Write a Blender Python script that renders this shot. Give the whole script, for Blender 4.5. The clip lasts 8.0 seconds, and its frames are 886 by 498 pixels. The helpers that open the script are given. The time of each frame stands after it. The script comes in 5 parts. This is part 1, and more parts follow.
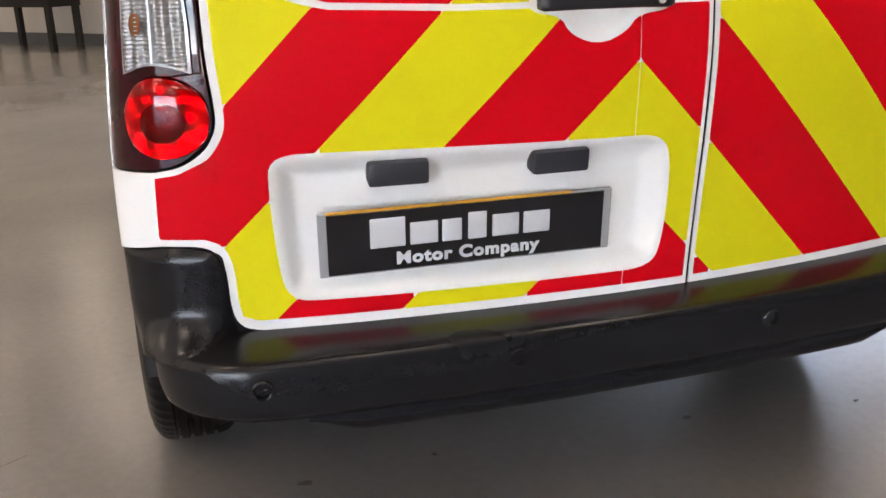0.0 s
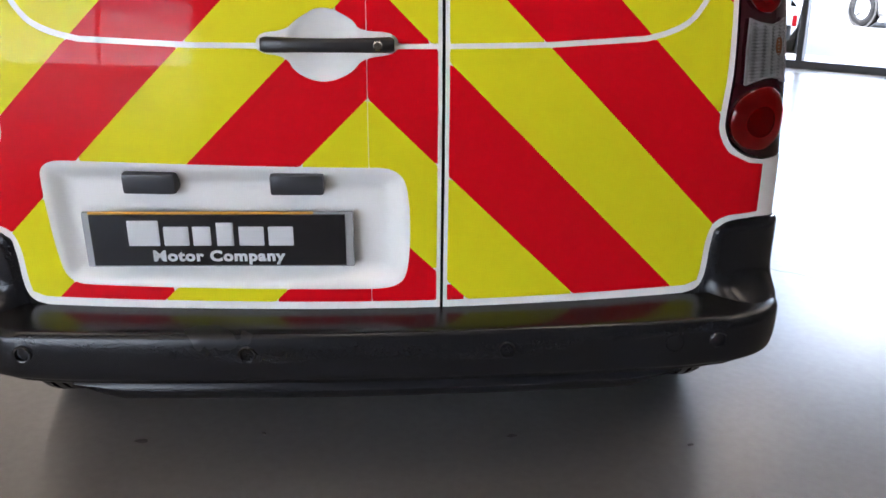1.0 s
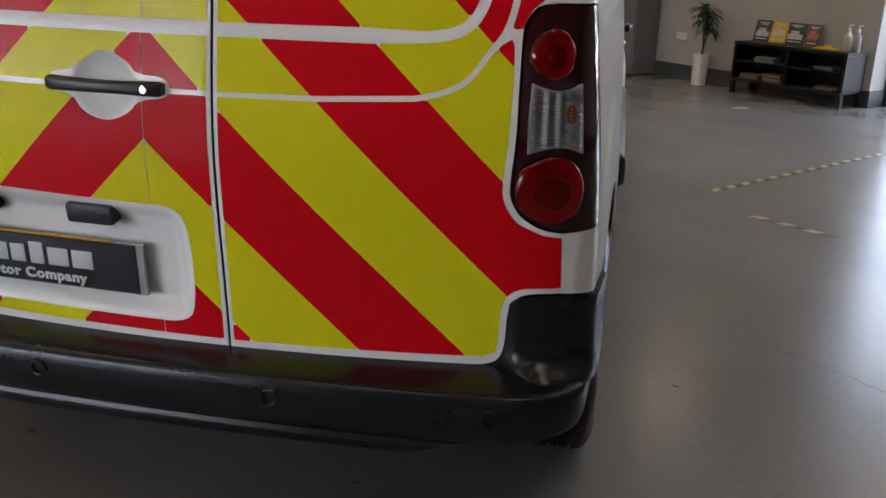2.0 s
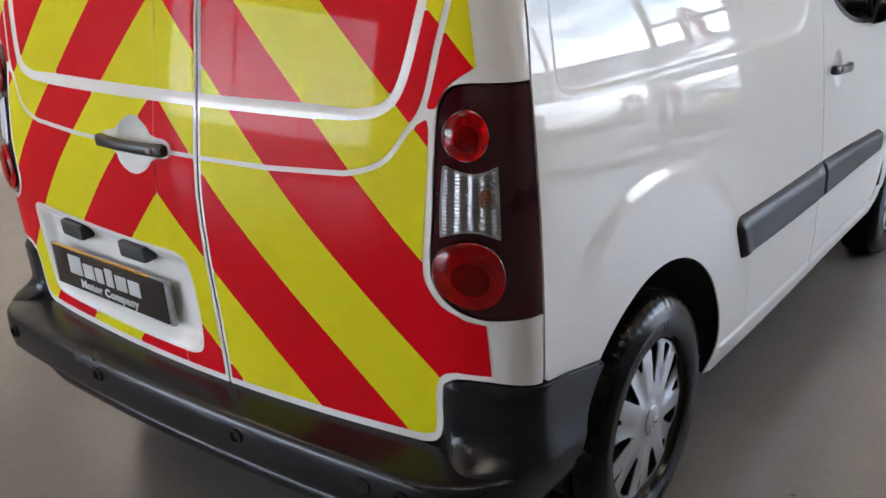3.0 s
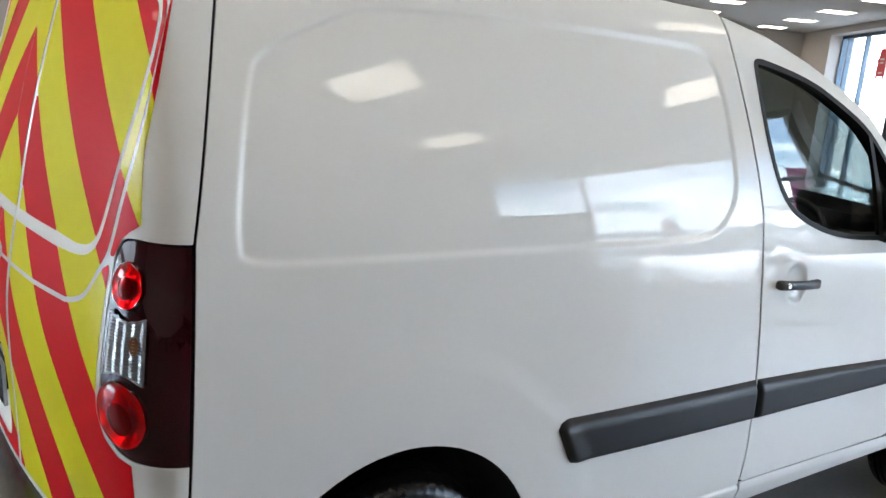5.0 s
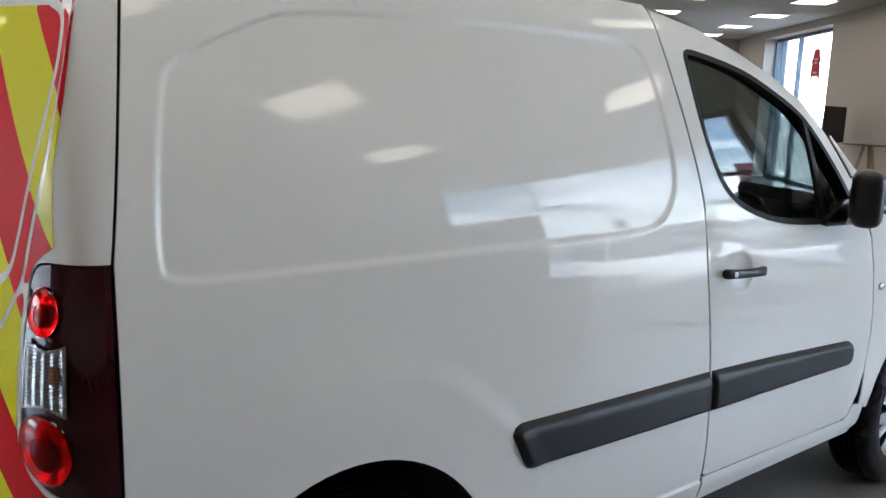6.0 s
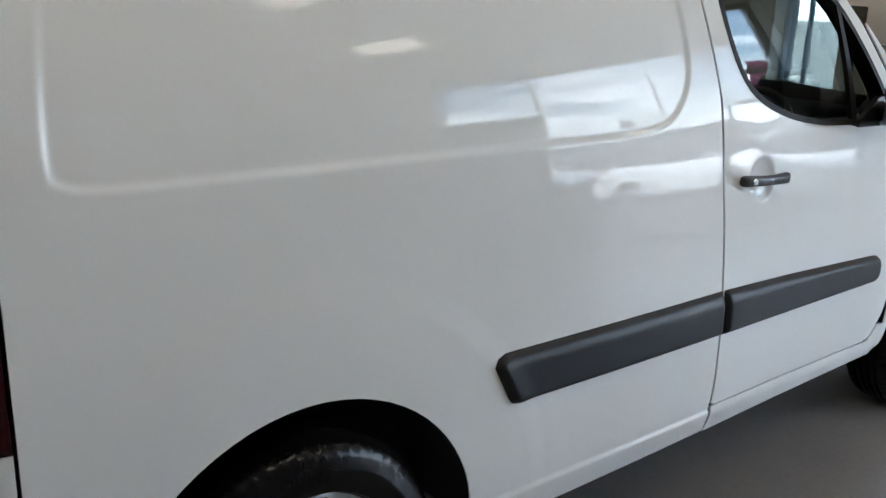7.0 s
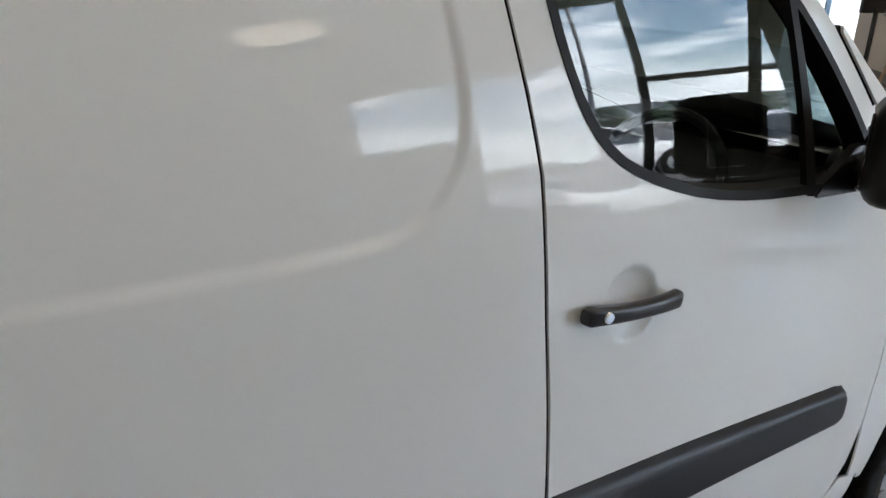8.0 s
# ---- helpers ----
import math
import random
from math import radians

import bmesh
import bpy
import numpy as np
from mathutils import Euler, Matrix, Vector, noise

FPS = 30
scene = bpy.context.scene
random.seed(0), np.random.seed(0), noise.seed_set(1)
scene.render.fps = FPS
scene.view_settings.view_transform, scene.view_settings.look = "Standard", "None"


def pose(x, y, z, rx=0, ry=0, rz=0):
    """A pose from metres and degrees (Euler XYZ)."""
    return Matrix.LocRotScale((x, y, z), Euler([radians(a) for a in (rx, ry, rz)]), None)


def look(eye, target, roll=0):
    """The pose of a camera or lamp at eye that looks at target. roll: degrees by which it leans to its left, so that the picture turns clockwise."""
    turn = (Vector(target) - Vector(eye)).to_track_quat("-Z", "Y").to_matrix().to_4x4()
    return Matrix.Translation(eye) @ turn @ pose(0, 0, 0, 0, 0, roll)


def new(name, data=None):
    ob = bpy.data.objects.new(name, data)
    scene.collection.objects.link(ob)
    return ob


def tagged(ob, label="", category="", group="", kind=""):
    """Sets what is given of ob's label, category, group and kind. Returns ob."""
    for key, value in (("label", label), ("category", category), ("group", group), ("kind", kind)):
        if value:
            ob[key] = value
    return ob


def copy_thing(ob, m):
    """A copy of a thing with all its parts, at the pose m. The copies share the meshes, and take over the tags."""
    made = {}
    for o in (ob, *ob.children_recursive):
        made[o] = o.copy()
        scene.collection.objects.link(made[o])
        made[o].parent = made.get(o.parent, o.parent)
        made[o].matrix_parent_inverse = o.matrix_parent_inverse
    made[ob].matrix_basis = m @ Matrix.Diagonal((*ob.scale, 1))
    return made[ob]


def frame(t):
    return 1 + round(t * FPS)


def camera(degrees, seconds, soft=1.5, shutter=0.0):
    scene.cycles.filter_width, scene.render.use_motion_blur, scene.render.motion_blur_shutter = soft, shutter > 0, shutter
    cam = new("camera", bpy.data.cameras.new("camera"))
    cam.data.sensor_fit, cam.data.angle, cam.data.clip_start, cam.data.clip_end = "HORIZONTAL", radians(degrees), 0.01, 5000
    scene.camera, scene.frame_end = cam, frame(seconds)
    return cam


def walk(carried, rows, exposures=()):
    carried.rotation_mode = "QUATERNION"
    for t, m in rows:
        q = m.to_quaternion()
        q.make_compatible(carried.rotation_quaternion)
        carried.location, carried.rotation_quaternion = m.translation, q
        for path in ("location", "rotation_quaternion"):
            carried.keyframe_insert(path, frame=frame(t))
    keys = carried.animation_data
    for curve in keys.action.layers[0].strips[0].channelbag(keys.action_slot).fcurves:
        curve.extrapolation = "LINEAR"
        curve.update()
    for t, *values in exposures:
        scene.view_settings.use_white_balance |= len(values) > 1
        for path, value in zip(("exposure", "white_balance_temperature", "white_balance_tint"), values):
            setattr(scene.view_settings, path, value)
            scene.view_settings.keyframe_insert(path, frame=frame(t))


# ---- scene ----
cam = camera(52.5, 8.0)

PATH = [
    (0, (-0.796, -1.428, 1.089), (-0.244, 0.39, 0.463), -1.4),
    (0.5, (-0.371, -1.672, 1.158), (-0.106, 0.199, 0.502), -1.6),
    (1, (0.019, -1.722, 1.192), (0.144, 0.164, 0.540), 0.4),
    (1.5, (0.479, -1.686, 1.203), (0.424, 0.214, 0.582), 1.8),
    (2, (0.893, -1.617, 1.272), (0.533, 0.248, 0.646), 2.0),
    (3.3, (1.83, -1.04, 1.413), (0.577, 0.397, 0.808), 0.3),
    (3.5, (1.924, -0.93, 1.409), (0.638, 0.494, 0.846), 1.9),
    (4, (2.185, -0.616, 1.265), (0.765, 0.673, 0.699), 5.6),
    (4.2, (2.295, -0.539, 1.287), (0.809, 0.675, 0.721), 5.6),
    (4.5, (2.37, -0.499, 1.459), (0.868, 0.711, 0.931), 6.3),
    (4.7, (2.415, -0.485, 1.566), (0.873, 0.71, 1.126), 6.9),
    (5.8, (2.412, -0.405, 1.521), (0.862, 0.817, 1.199), 3.3),
    (6, (2.411, -0.393, 1.508), (0.89, 0.863, 1.180), 2.5),
    (6.2, (2.417, -0.392, 1.497), (0.915, 0.885, 1.164), 2.2),
    (6.5, (2.385, -0.379, 1.501), (0.891, 0.883, 1.081), 2.2),
    (7, (2.216, -0.132, 1.447), (0.723, 1.091, 0.921), 2.3),
    (7.5, (1.953, 0.436, 1.454), (0.459, 1.656, 0.926), 3.3),
    (8, (1.716, 1.038, 1.526), (0.236, 2.224, 0.891), 4.4),
]
walk(cam, [(t, look(eye, target, roll)) for t, eye, target, roll in PATH], exposures=[(0.0, 4.02, 6550, 21), (0.5, 4.15, 6150, 20), (1.0, 3.8, 6100, 20), (1.5, 3.12, 6250, 19), (2.0, 2.95, 6350, 20), (3.3, 3.73, 6050, 18), (3.6, 3.75, 6000, 17), (4.0, 3.58, 5950, 14), (4.5, 3.74, 5900, 13), (4.7, 3.78, 5900, 13), (6.0, 3.34, 5900, 13), (7.5, 3.42, 6000, 12), (8.0, 3.1, 6200, 14)])

# ---- world, sun, light ----
FACADE_TURN = -42.2                       # the building stands askew to the van
BM = pose(0, 0, 0, 0, 0, FACADE_TURN)     # building axes: u along the glass front, v out through it
CEIL = 3.4

world = bpy.data.worlds.new("sky")
scene.world = world
world.use_nodes = True
wt = world.node_tree
wt.nodes.clear()
w_out = wt.nodes.new("ShaderNodeOutputWorld")
w_bg = wt.nodes.new("ShaderNodeBackground")
w_bg.inputs["Strength"].default_value = 0.15
w_sky = wt.nodes.new("ShaderNodeTexSky")
w_sky.sky_type = "NISHITA"
w_sky.sun_disc = False
w_sky.sun_elevation, w_sky.sun_rotation = radians(44.9), radians(287.2)
w_co = wt.nodes.new("ShaderNodeTexCoord")
w_map = wt.nodes.new("ShaderNodeMapping")
w_map.inputs["Scale"].default_value = (1.0, 1.0, 3.2)
w_cl = wt.nodes.new("ShaderNodeTexNoise")
w_cl.inputs["Scale"].default_value, w_cl.inputs["Detail"].default_value, w_cl.inputs["Roughness"].default_value = 5.5, 8.0, 0.60
w_rp = wt.nodes.new("ShaderNodeValToRGB")
w_rp.color_ramp.elements[0].position, w_rp.color_ramp.elements[1].position = 0.44, 0.62
w_mx = wt.nodes.new("ShaderNodeMixRGB")
w_mx.inputs["Color2"].default_value = (12.5, 12.8, 13.4, 1)
wt.links.new(w_co.outputs["Generated"], w_map.inputs["Vector"])
wt.links.new(w_map.outputs["Vector"], w_cl.inputs["Vector"])
wt.links.new(w_cl.outputs["Fac"], w_rp.inputs["Fac"])
w_xyz = wt.nodes.new("ShaderNodeSeparateXYZ")
w_low = wt.nodes.new("ShaderNodeMapRange")
w_low.inputs["From Min"].default_value, w_low.inputs["From Max"].default_value = 0.02, 0.13
w_low.inputs["To Min"].default_value, w_low.inputs["To Max"].default_value = 1.0, 0.0
w_any = wt.nodes.new("ShaderNodeMath")
w_any.operation = "MAXIMUM"
wt.links.new(w_co.outputs["Generated"], w_xyz.inputs["Vector"])
wt.links.new(w_xyz.outputs["Z"], w_low.inputs["Value"])
wt.links.new(w_low.outputs["Result"], w_any.inputs[0])
wt.links.new(w_rp.outputs["Color"], w_any.inputs[1])
wt.links.new(w_any.outputs[0], w_mx.inputs["Fac"])
wt.links.new(w_sky.outputs["Color"], w_mx.inputs["Color1"])
wt.links.new(w_mx.outputs["Color"], w_bg.inputs["Color"])
wt.links.new(w_bg.outputs["Background"], w_out.inputs["Surface"])

sun = new("sun", bpy.data.lights.new("sun", "SUN"))
sun.data.energy, sun.data.angle, sun.data.color = 5.0, radians(0.6), (1.0, 0.95, 0.88)
sun.matrix_world = BM @ look((-30, -14, 33), (0, 0, 0))


# ---- materials ----
def mat(name, color, rough=0.5, metal=0.0, grain=0.0, grain_size=60.0, stain=0.0, stain_size=2.0, bump=0.0, coat=0.0, spec=0.5, emit=0.0):
    """A plain surface with fine grain, broad stains and a little relief."""
    m = bpy.data.materials.new(name)
    m.use_nodes = True
    nt = m.node_tree
    b = nt.nodes["Principled BSDF"]
    b.inputs["Base Color"].default_value = (*color, 1)
    b.inputs["Roughness"].default_value, b.inputs["Metallic"].default_value = rough, metal
    b.inputs["Specular IOR Level"].default_value = spec
    b.inputs["Coat Weight"].default_value, b.inputs["Coat Roughness"].default_value = coat, 0.004
    if emit:
        b.inputs["Emission Color"].default_value, b.inputs["Emission Strength"].default_value = (*color, 1), emit
    if grain or stain or bump:
        co = nt.nodes.new("ShaderNodeTexCoord")
        fine = nt.nodes.new("ShaderNodeTexNoise")
        fine.inputs["Scale"].default_value, fine.inputs["Detail"].default_value = grain_size, 4
        broad = nt.nodes.new("ShaderNodeTexNoise")
        broad.inputs["Scale"].default_value, broad.inputs["Detail"].default_value = stain_size, 5
        for n in (fine, broad):
            nt.links.new(co.outputs["Object"], n.inputs["Vector"])
        g = nt.nodes.new("ShaderNodeMath")
        g.operation = "MULTIPLY_ADD"
        g.inputs[1].default_value, g.inputs[2].default_value = 2 * grain, 1 - grain
        nt.links.new(fine.outputs["Fac"], g.inputs[0])
        s = nt.nodes.new("ShaderNodeMath")
        s.operation = "MULTIPLY_ADD"
        s.inputs[1].default_value, s.inputs[2].default_value = 2 * stain, 1 - stain
        nt.links.new(broad.outputs["Fac"], s.inputs[0])
        p = nt.nodes.new("ShaderNodeMath")
        p.operation = "MULTIPLY"
        nt.links.new(g.outputs[0], p.inputs[0])
        nt.links.new(s.outputs[0], p.inputs[1])
        v = nt.nodes.new("ShaderNodeVectorMath")
        v.operation = "SCALE"
        v.inputs[0].default_value = color
        nt.links.new(p.outputs[0], v.inputs["Scale"])
        nt.links.new(v.outputs["Vector"], b.inputs["Base Color"])
        r = nt.nodes.new("ShaderNodeMath")
        r.operation = "MULTIPLY"
        r.inputs[1].default_value = rough
        nt.links.new(s.outputs[0], r.inputs[0])
        nt.links.new(r.outputs[0], b.inputs["Roughness"])
        if bump:
            bp = nt.nodes.new("ShaderNodeBump")
            bp.inputs["Strength"].default_value, bp.inputs["Distance"].default_value = bump, 0.002
            nt.links.new(fine.outputs["Fac"], bp.inputs["Height"])
            nt.links.new(bp.outputs["Normal"], b.inputs["Normal"])
    return m


def glass(name, tint, ior=1.6):
    """Thin glass: clear tinted view through, mirror gloss by the angle."""
    m = bpy.data.materials.new(name)
    m.use_nodes = True
    nt = m.node_tree
    nt.nodes.clear()
    out = nt.nodes.new("ShaderNodeOutputMaterial")
    mix = nt.nodes.new("ShaderNodeMixShader")
    lw = nt.nodes.new("ShaderNodeLayerWeight")
    lw.inputs["Blend"].default_value = 0.5
    pw = nt.nodes.new("ShaderNodeMath")
    pw.operation = "POWER"
    pw.inputs[1].default_value = 5.0
    nt.links.new(lw.outputs["Facing"], pw.inputs[0])
    fr = nt.nodes.new("ShaderNodeMath")
    fr.operation = "MULTIPLY_ADD"
    f0 = ((ior - 1) / (ior + 1)) ** 2
    fr.inputs[1].default_value, fr.inputs[2].default_value = 1 - f0, f0
    nt.links.new(pw.outputs[0], fr.inputs[0])
    tr = nt.nodes.new("ShaderNodeBsdfTransparent")
    tr.inputs["Color"].default_value = (*tint, 1)
    gl = nt.nodes.new("ShaderNodeBsdfGlossy")
    gl.inputs["Roughness"].default_value = 0.0
    nt.links.new(fr.outputs[0], mix.inputs["Fac"])
    nt.links.new(tr.outputs["BSDF"], mix.inputs[1])
    nt.links.new(gl.outputs["BSDF"], mix.inputs[2])
    nt.links.new(mix.outputs["Shader"], out.inputs["Surface"])
    return m


def film(name, color):
    """Glossy reflective livery film with a faint honeycomb."""
    m = mat(name, color, rough=0.45, coat=0.14, spec=0.05, grain=0.03, grain_size=30, stain=0.03)
    nt = m.node_tree
    b = nt.nodes["Principled BSDF"]
    co = nt.nodes.new("ShaderNodeTexCoord")
    vo = nt.nodes.new("ShaderNodeTexVoronoi")
    vo.feature = "DISTANCE_TO_EDGE"
    vo.inputs["Scale"].default_value = 170
    vo.inputs["Randomness"].default_value = 0.15
    b.inputs["Coat Roughness"].default_value = 0.03
    nt.links.new(co.outputs["Object"], vo.inputs["Vector"])
    bp = nt.nodes.new("ShaderNodeBump")
    bp.inputs["Strength"].default_value, bp.inputs["Distance"].default_value = 0.12, 0.0006
    nt.links.new(vo.outputs["Distance"], bp.inputs["Height"])
    nt.links.new(bp.outputs["Normal"], b.inputs["Normal"])
    return m


PAINT = mat("white_van_paint", (0.82, 0.82, 0.805), rough=0.4, coat=0.52, spec=0.05, grain=0.012, grain_size=300, stain=0.015, stain_size=1.4)
BLACK_PLASTIC = mat("black_grained_plastic", (0.0085, 0.009, 0.011), rough=0.27, grain=0.10, grain_size=300, stain=0.05, stain_size=3, bump=0.07, spec=0.33)
STRIP_PLASTIC = mat("dark_grey_plastic", (0.016, 0.017, 0.020), rough=0.40, spec=0.24, grain=0.1, grain_size=260, stain=0.1, bump=0.25)
# seals, cord and wiper; also the shade coloured into turned-in panel rims
RUBBER_AND_GAP_SHADE = mat("black_rubber_and_gap_shade", (0.007, 0.007, 0.0075), rough=0.6, spec=0.25, grain=0.1, stain=0.1)
SENSOR_RING = mat("satin_black_ring", (0.008, 0.008, 0.010), rough=0.18, spec=0.5)
TYRE = mat("tyre_rubber", (0.005, 0.005, 0.0055), rough=0.22, spec=0.18, grain=0.2, grain_size=120, stain=0.25, stain_size=8, bump=0.05)
# near-black tone, shade of the underbody and gaps put into the colour
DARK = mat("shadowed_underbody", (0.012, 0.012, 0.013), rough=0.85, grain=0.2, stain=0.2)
RED_FILM = film("red_livery_film", (0.64, 0.004, 0.010))
YELLOW_FILM = film("yellow_livery_film", (0.72, 0.67, 0.008))
SILVER = mat("silver_wheel_trim", (0.43, 0.44, 0.45), rough=0.33, metal=0.5, grain=0.04, grain_size=300, stain=0.06, stain_size=9)
CHROME = mat("chrome", (0.75, 0.75, 0.76), rough=0.12, metal=1.0)
LENS_DARK = mat("smoked_red_lens", (0.030, 0.0016, 0.005), rough=0.08, coat=1.0, spec=0.06)
LENS_RED = mat("red_lamp_lens", (0.30, 0.003, 0.006), rough=0.1, coat=0.8, spec=0.06)
RED_COVER = glass("clear_red_lens", (0.94, 0.030, 0.042), ior=1.5)
BOWL = mat("bright_reflector_bowl", (0.62, 0.60, 0.59), rough=0.34, metal=1.0, stain=0.3, stain_size=30)
LENS_RED_DEEP = mat("deep_red_lamp_lens", (0.13, 0.0012, 0.0025), rough=0.1, coat=0.8, spec=0.06)
LENS_CLEAR = mat("ribbed_clear_lens", (0.32, 0.325, 0.335), rough=0.42, metal=0.9, coat=1.0)
PLATE_BLACK = mat("gloss_black_plate", (0.008, 0.009, 0.012), rough=0.12, coat=0.6)
PLATE_WHITE = mat("plate_lettering_white", (0.60, 0.62, 0.64), rough=0.4)
PLATE_AMBER = mat("amber_plate_edge", (0.62, 0.30, 0.02), rough=0.35)
CLEAR_PLASTIC = mat("clear_plate_end", (0.34, 0.35, 0.36), rough=0.15, coat=1.0)
SIDE_GLASS = glass("tinted_side_glass", (0.42, 0.47, 0.46), ior=1.72)
WALL_PAINT = mat("beige_wall_paint", (0.42, 0.395, 0.365), rough=0.75, grain=0.03, grain_size=90, stain=0.05, stain_size=0.8, bump=0.08)
CEIL_PAINT = mat("white_ceiling_tiles", (0.46, 0.45, 0.42), rough=0.9, grain=0.06, grain_size=140, stain=0.03, bump=0.2)
FLOOR_MAT = mat("polished_grey_floor", (0.195, 0.185, 0.173), rough=0.25, grain=0.11, grain_size=38, stain=0.22, stain_size=1.3, bump=0.03, spec=0.40)
SKIRT_PAINT = mat("dark_grey_skirting", (0.055, 0.062, 0.068), rough=0.45, grain=0.05, stain=0.08)
FRAME_BLUE = mat("blue_grey_window_frame", (0.06, 0.10, 0.14), rough=0.4, grain=0.05, stain=0.05)
FRAME_GREY = mat("dark_grey_window_frame", (0.05, 0.06, 0.07), rough=0.4, grain=0.05, stain=0.05)
PANEL_LIGHT = mat("ceiling_light_panel", (1.0, 0.87, 0.66), emit=1.0)
PANE = glass("clear_pane", (0.93, 0.96, 0.95), ior=1.5)
ASPHALT = mat("asphalt", (0.08, 0.08, 0.082), rough=0.9, grain=0.3, grain_size=40, stain=0.15, stain_size=0.3, bump=0.4)
CONCRETE = mat("concrete_paving", (0.36, 0.35, 0.33), rough=0.85, grain=0.1, grain_size=40, stain=0.12, stain_size=0.7)
CAR_WHITE = mat("white_car_paint", (0.80, 0.81, 0.82), rough=0.25, coat=1.0, grain=0.01, stain=0.02)
CAR_BLUE = mat("blue_car_paint", (0.03, 0.06, 0.16), rough=0.25, coat=1.0, grain=0.01, stain=0.02)
CAR_RED = mat("red_car_paint", (0.35, 0.02, 0.02), rough=0.25, coat=1.0, grain=0.01, stain=0.02)
CAR_GLASS = mat("dark_car_glass", (0.02, 0.024, 0.028), rough=0.05, coat=1.0)


# ---- building helpers ----
def mesh_object(name, verts, faces, material, parent=None, label="", smooth=True, m=None):
    me = bpy.data.meshes.new(name)
    me.from_pydata([tuple(map(float, v)) for v in verts], [], [tuple(map(int, f)) for f in faces])
    me.materials.append(material)
    if smooth:
        me.polygons.foreach_set("use_smooth", [True] * len(me.polygons))
    me.update()
    ob = new(name, me)
    if parent is not None:
        ob.parent = parent
    if m is not None:
        ob.matrix_basis = m
    if label:
        tagged(ob, label=label)
    return ob


def part(name, bm, material, parent, label="", smooth=False, m=None):
    me = bpy.data.meshes.new(name)
    bm.to_mesh(me)
    bm.free()
    me.materials.append(material)
    if smooth:
        me.polygons.foreach_set("use_smooth", [True] * len(me.polygons))
        me.set_sharp_from_angle(angle=radians(40))
    ob = new(name, me)
    if parent is not None:
        ob.parent = parent
    if m is not None:
        ob.matrix_basis = m
    if label:
        tagged(ob, label=label)
    return ob


def box_bm(sx, sy, sz, at=(0, 0, 0), bevel=0.0, seg=2, bm=None):
    out = bm or bmesh.new()
    got = bmesh.ops.create_cube(out, size=1.0)["verts"]
    bmesh.ops.transform(out, matrix=Matrix.Translation(at) @ Matrix.Diagonal((sx, sy, sz, 1)), verts=got)
    if bevel:
        edges = list({e for v in got for e in v.link_edges})
        bmesh.ops.bevel(out, geom=edges, offset=bevel, segments=seg, profile=0.6, affect="EDGES")
    return out


def lathe_bm(profile, steps=48, axis="x", closed=False):
    """profile: (radius, along) pairs turned round an axis."""
    bm = bmesh.new()
    rings = []
    for k in range(steps):
        a = 2 * math.pi * k / steps
        ring = []
        for r, h in profile:
            c, s = r * math.cos(a), r * math.sin(a)
            ring.append(bm.verts.new({"x": (h, c, s), "y": (c, h, s), "z": (c, s, h)}[axis]))
        rings.append(ring)
    n = len(profile)
    for k in range(steps):
        a, b = rings[k], rings[(k + 1) % steps]
        for i in range(n if closed else n - 1):
            bm.faces.new((a[i], b[i], b[(i + 1) % n], a[(i + 1) % n]))
    bmesh.ops.recalc_face_normals(bm, faces=bm.faces)
    return bm


def tube_bm(points, radius, seg=8, bm=None):
    out = bm or bmesh.new()
    pts = [Vector(p) for p in points]
    rings = []
    for i, p in enumerate(pts):
        d = (pts[min(i + 1, len(pts) - 1)] - pts[max(i - 1, 0)]).normalized()
        a = d.cross(Vector((0, 0, 1)) if abs(d.z) < 0.9 else Vector((1, 0, 0))).normalized()
        b = d.cross(a)
        r = radius[i] if isinstance(radius, (list, tuple)) else radius
        rings.append([out.verts.new(p + r * (math.cos(2 * math.pi * k / seg) * a + math.sin(2 * math.pi * k / seg) * b)) for k in range(seg)])
    for a, b in zip(rings, rings[1:]):
        for k in range(seg):
            out.faces.new((a[k], a[(k + 1) % seg], b[(k + 1) % seg], b[k]))
    out.faces.new(rings[0][::-1])
    out.faces.new(rings[-1])
    bmesh.ops.recalc_face_normals(out, faces=out.faces)
    return out


def thing(name, label, category, at=None, group="", kind=""):
    ob = new(name)
    ob.matrix_basis = at or Matrix()
    return tagged(ob, label=label, category=category, group=group, kind=kind)


def smooth_poly(pts, rounds=2, keep=()):
    """Corner-cutting on a closed outline."""
    p = np.array(pts, float)
    for _ in range(rounds):
        q = np.roll(p, -1, 0)
        p = np.stack([0.75 * p + 0.25 * q, 0.25 * p + 0.75 * q], 1).reshape(-1, 2)
    return p


class Inside:
    """The region inside (or, for a hole, outside) a closed outline."""

    def __init__(self, pts, hole=False):
        self.p, self.hole = np.array(pts, float), hole

    def __call__(self, at):
        a, b = self.p, np.roll(self.p, -1, 0)
        best = np.full(len(at), 1e9)
        near = np.zeros_like(at)
        odd = np.zeros(len(at), bool)
        for s, e in zip(a, b):
            d = e - s
            k = np.clip(((at - s) @ d) / max(d @ d, 1e-12), 0, 1)
            q = s + k[:, None] * d
            far = ((at - q) ** 2).sum(1)
            hit = far < best
            best[hit], near[hit] = far[hit], q[hit]
            with np.errstate(divide="ignore", invalid="ignore"):
                cross = (s[1] > at[:, 1]) != (e[1] > at[:, 1])
                odd ^= cross & (at[:, 0] < (e[0] - s[0]) * (at[:, 1] - s[1]) / (e[1] - s[1]) + s[0])
        dist = np.sqrt(best)
        sign = np.where(odd, -1.0, 1.0)
        grad = (at - near) / np.maximum(dist, 1e-9)[:, None] * sign[:, None]
        return (-sign * dist, -grad) if self.hole else (sign * dist, grad)


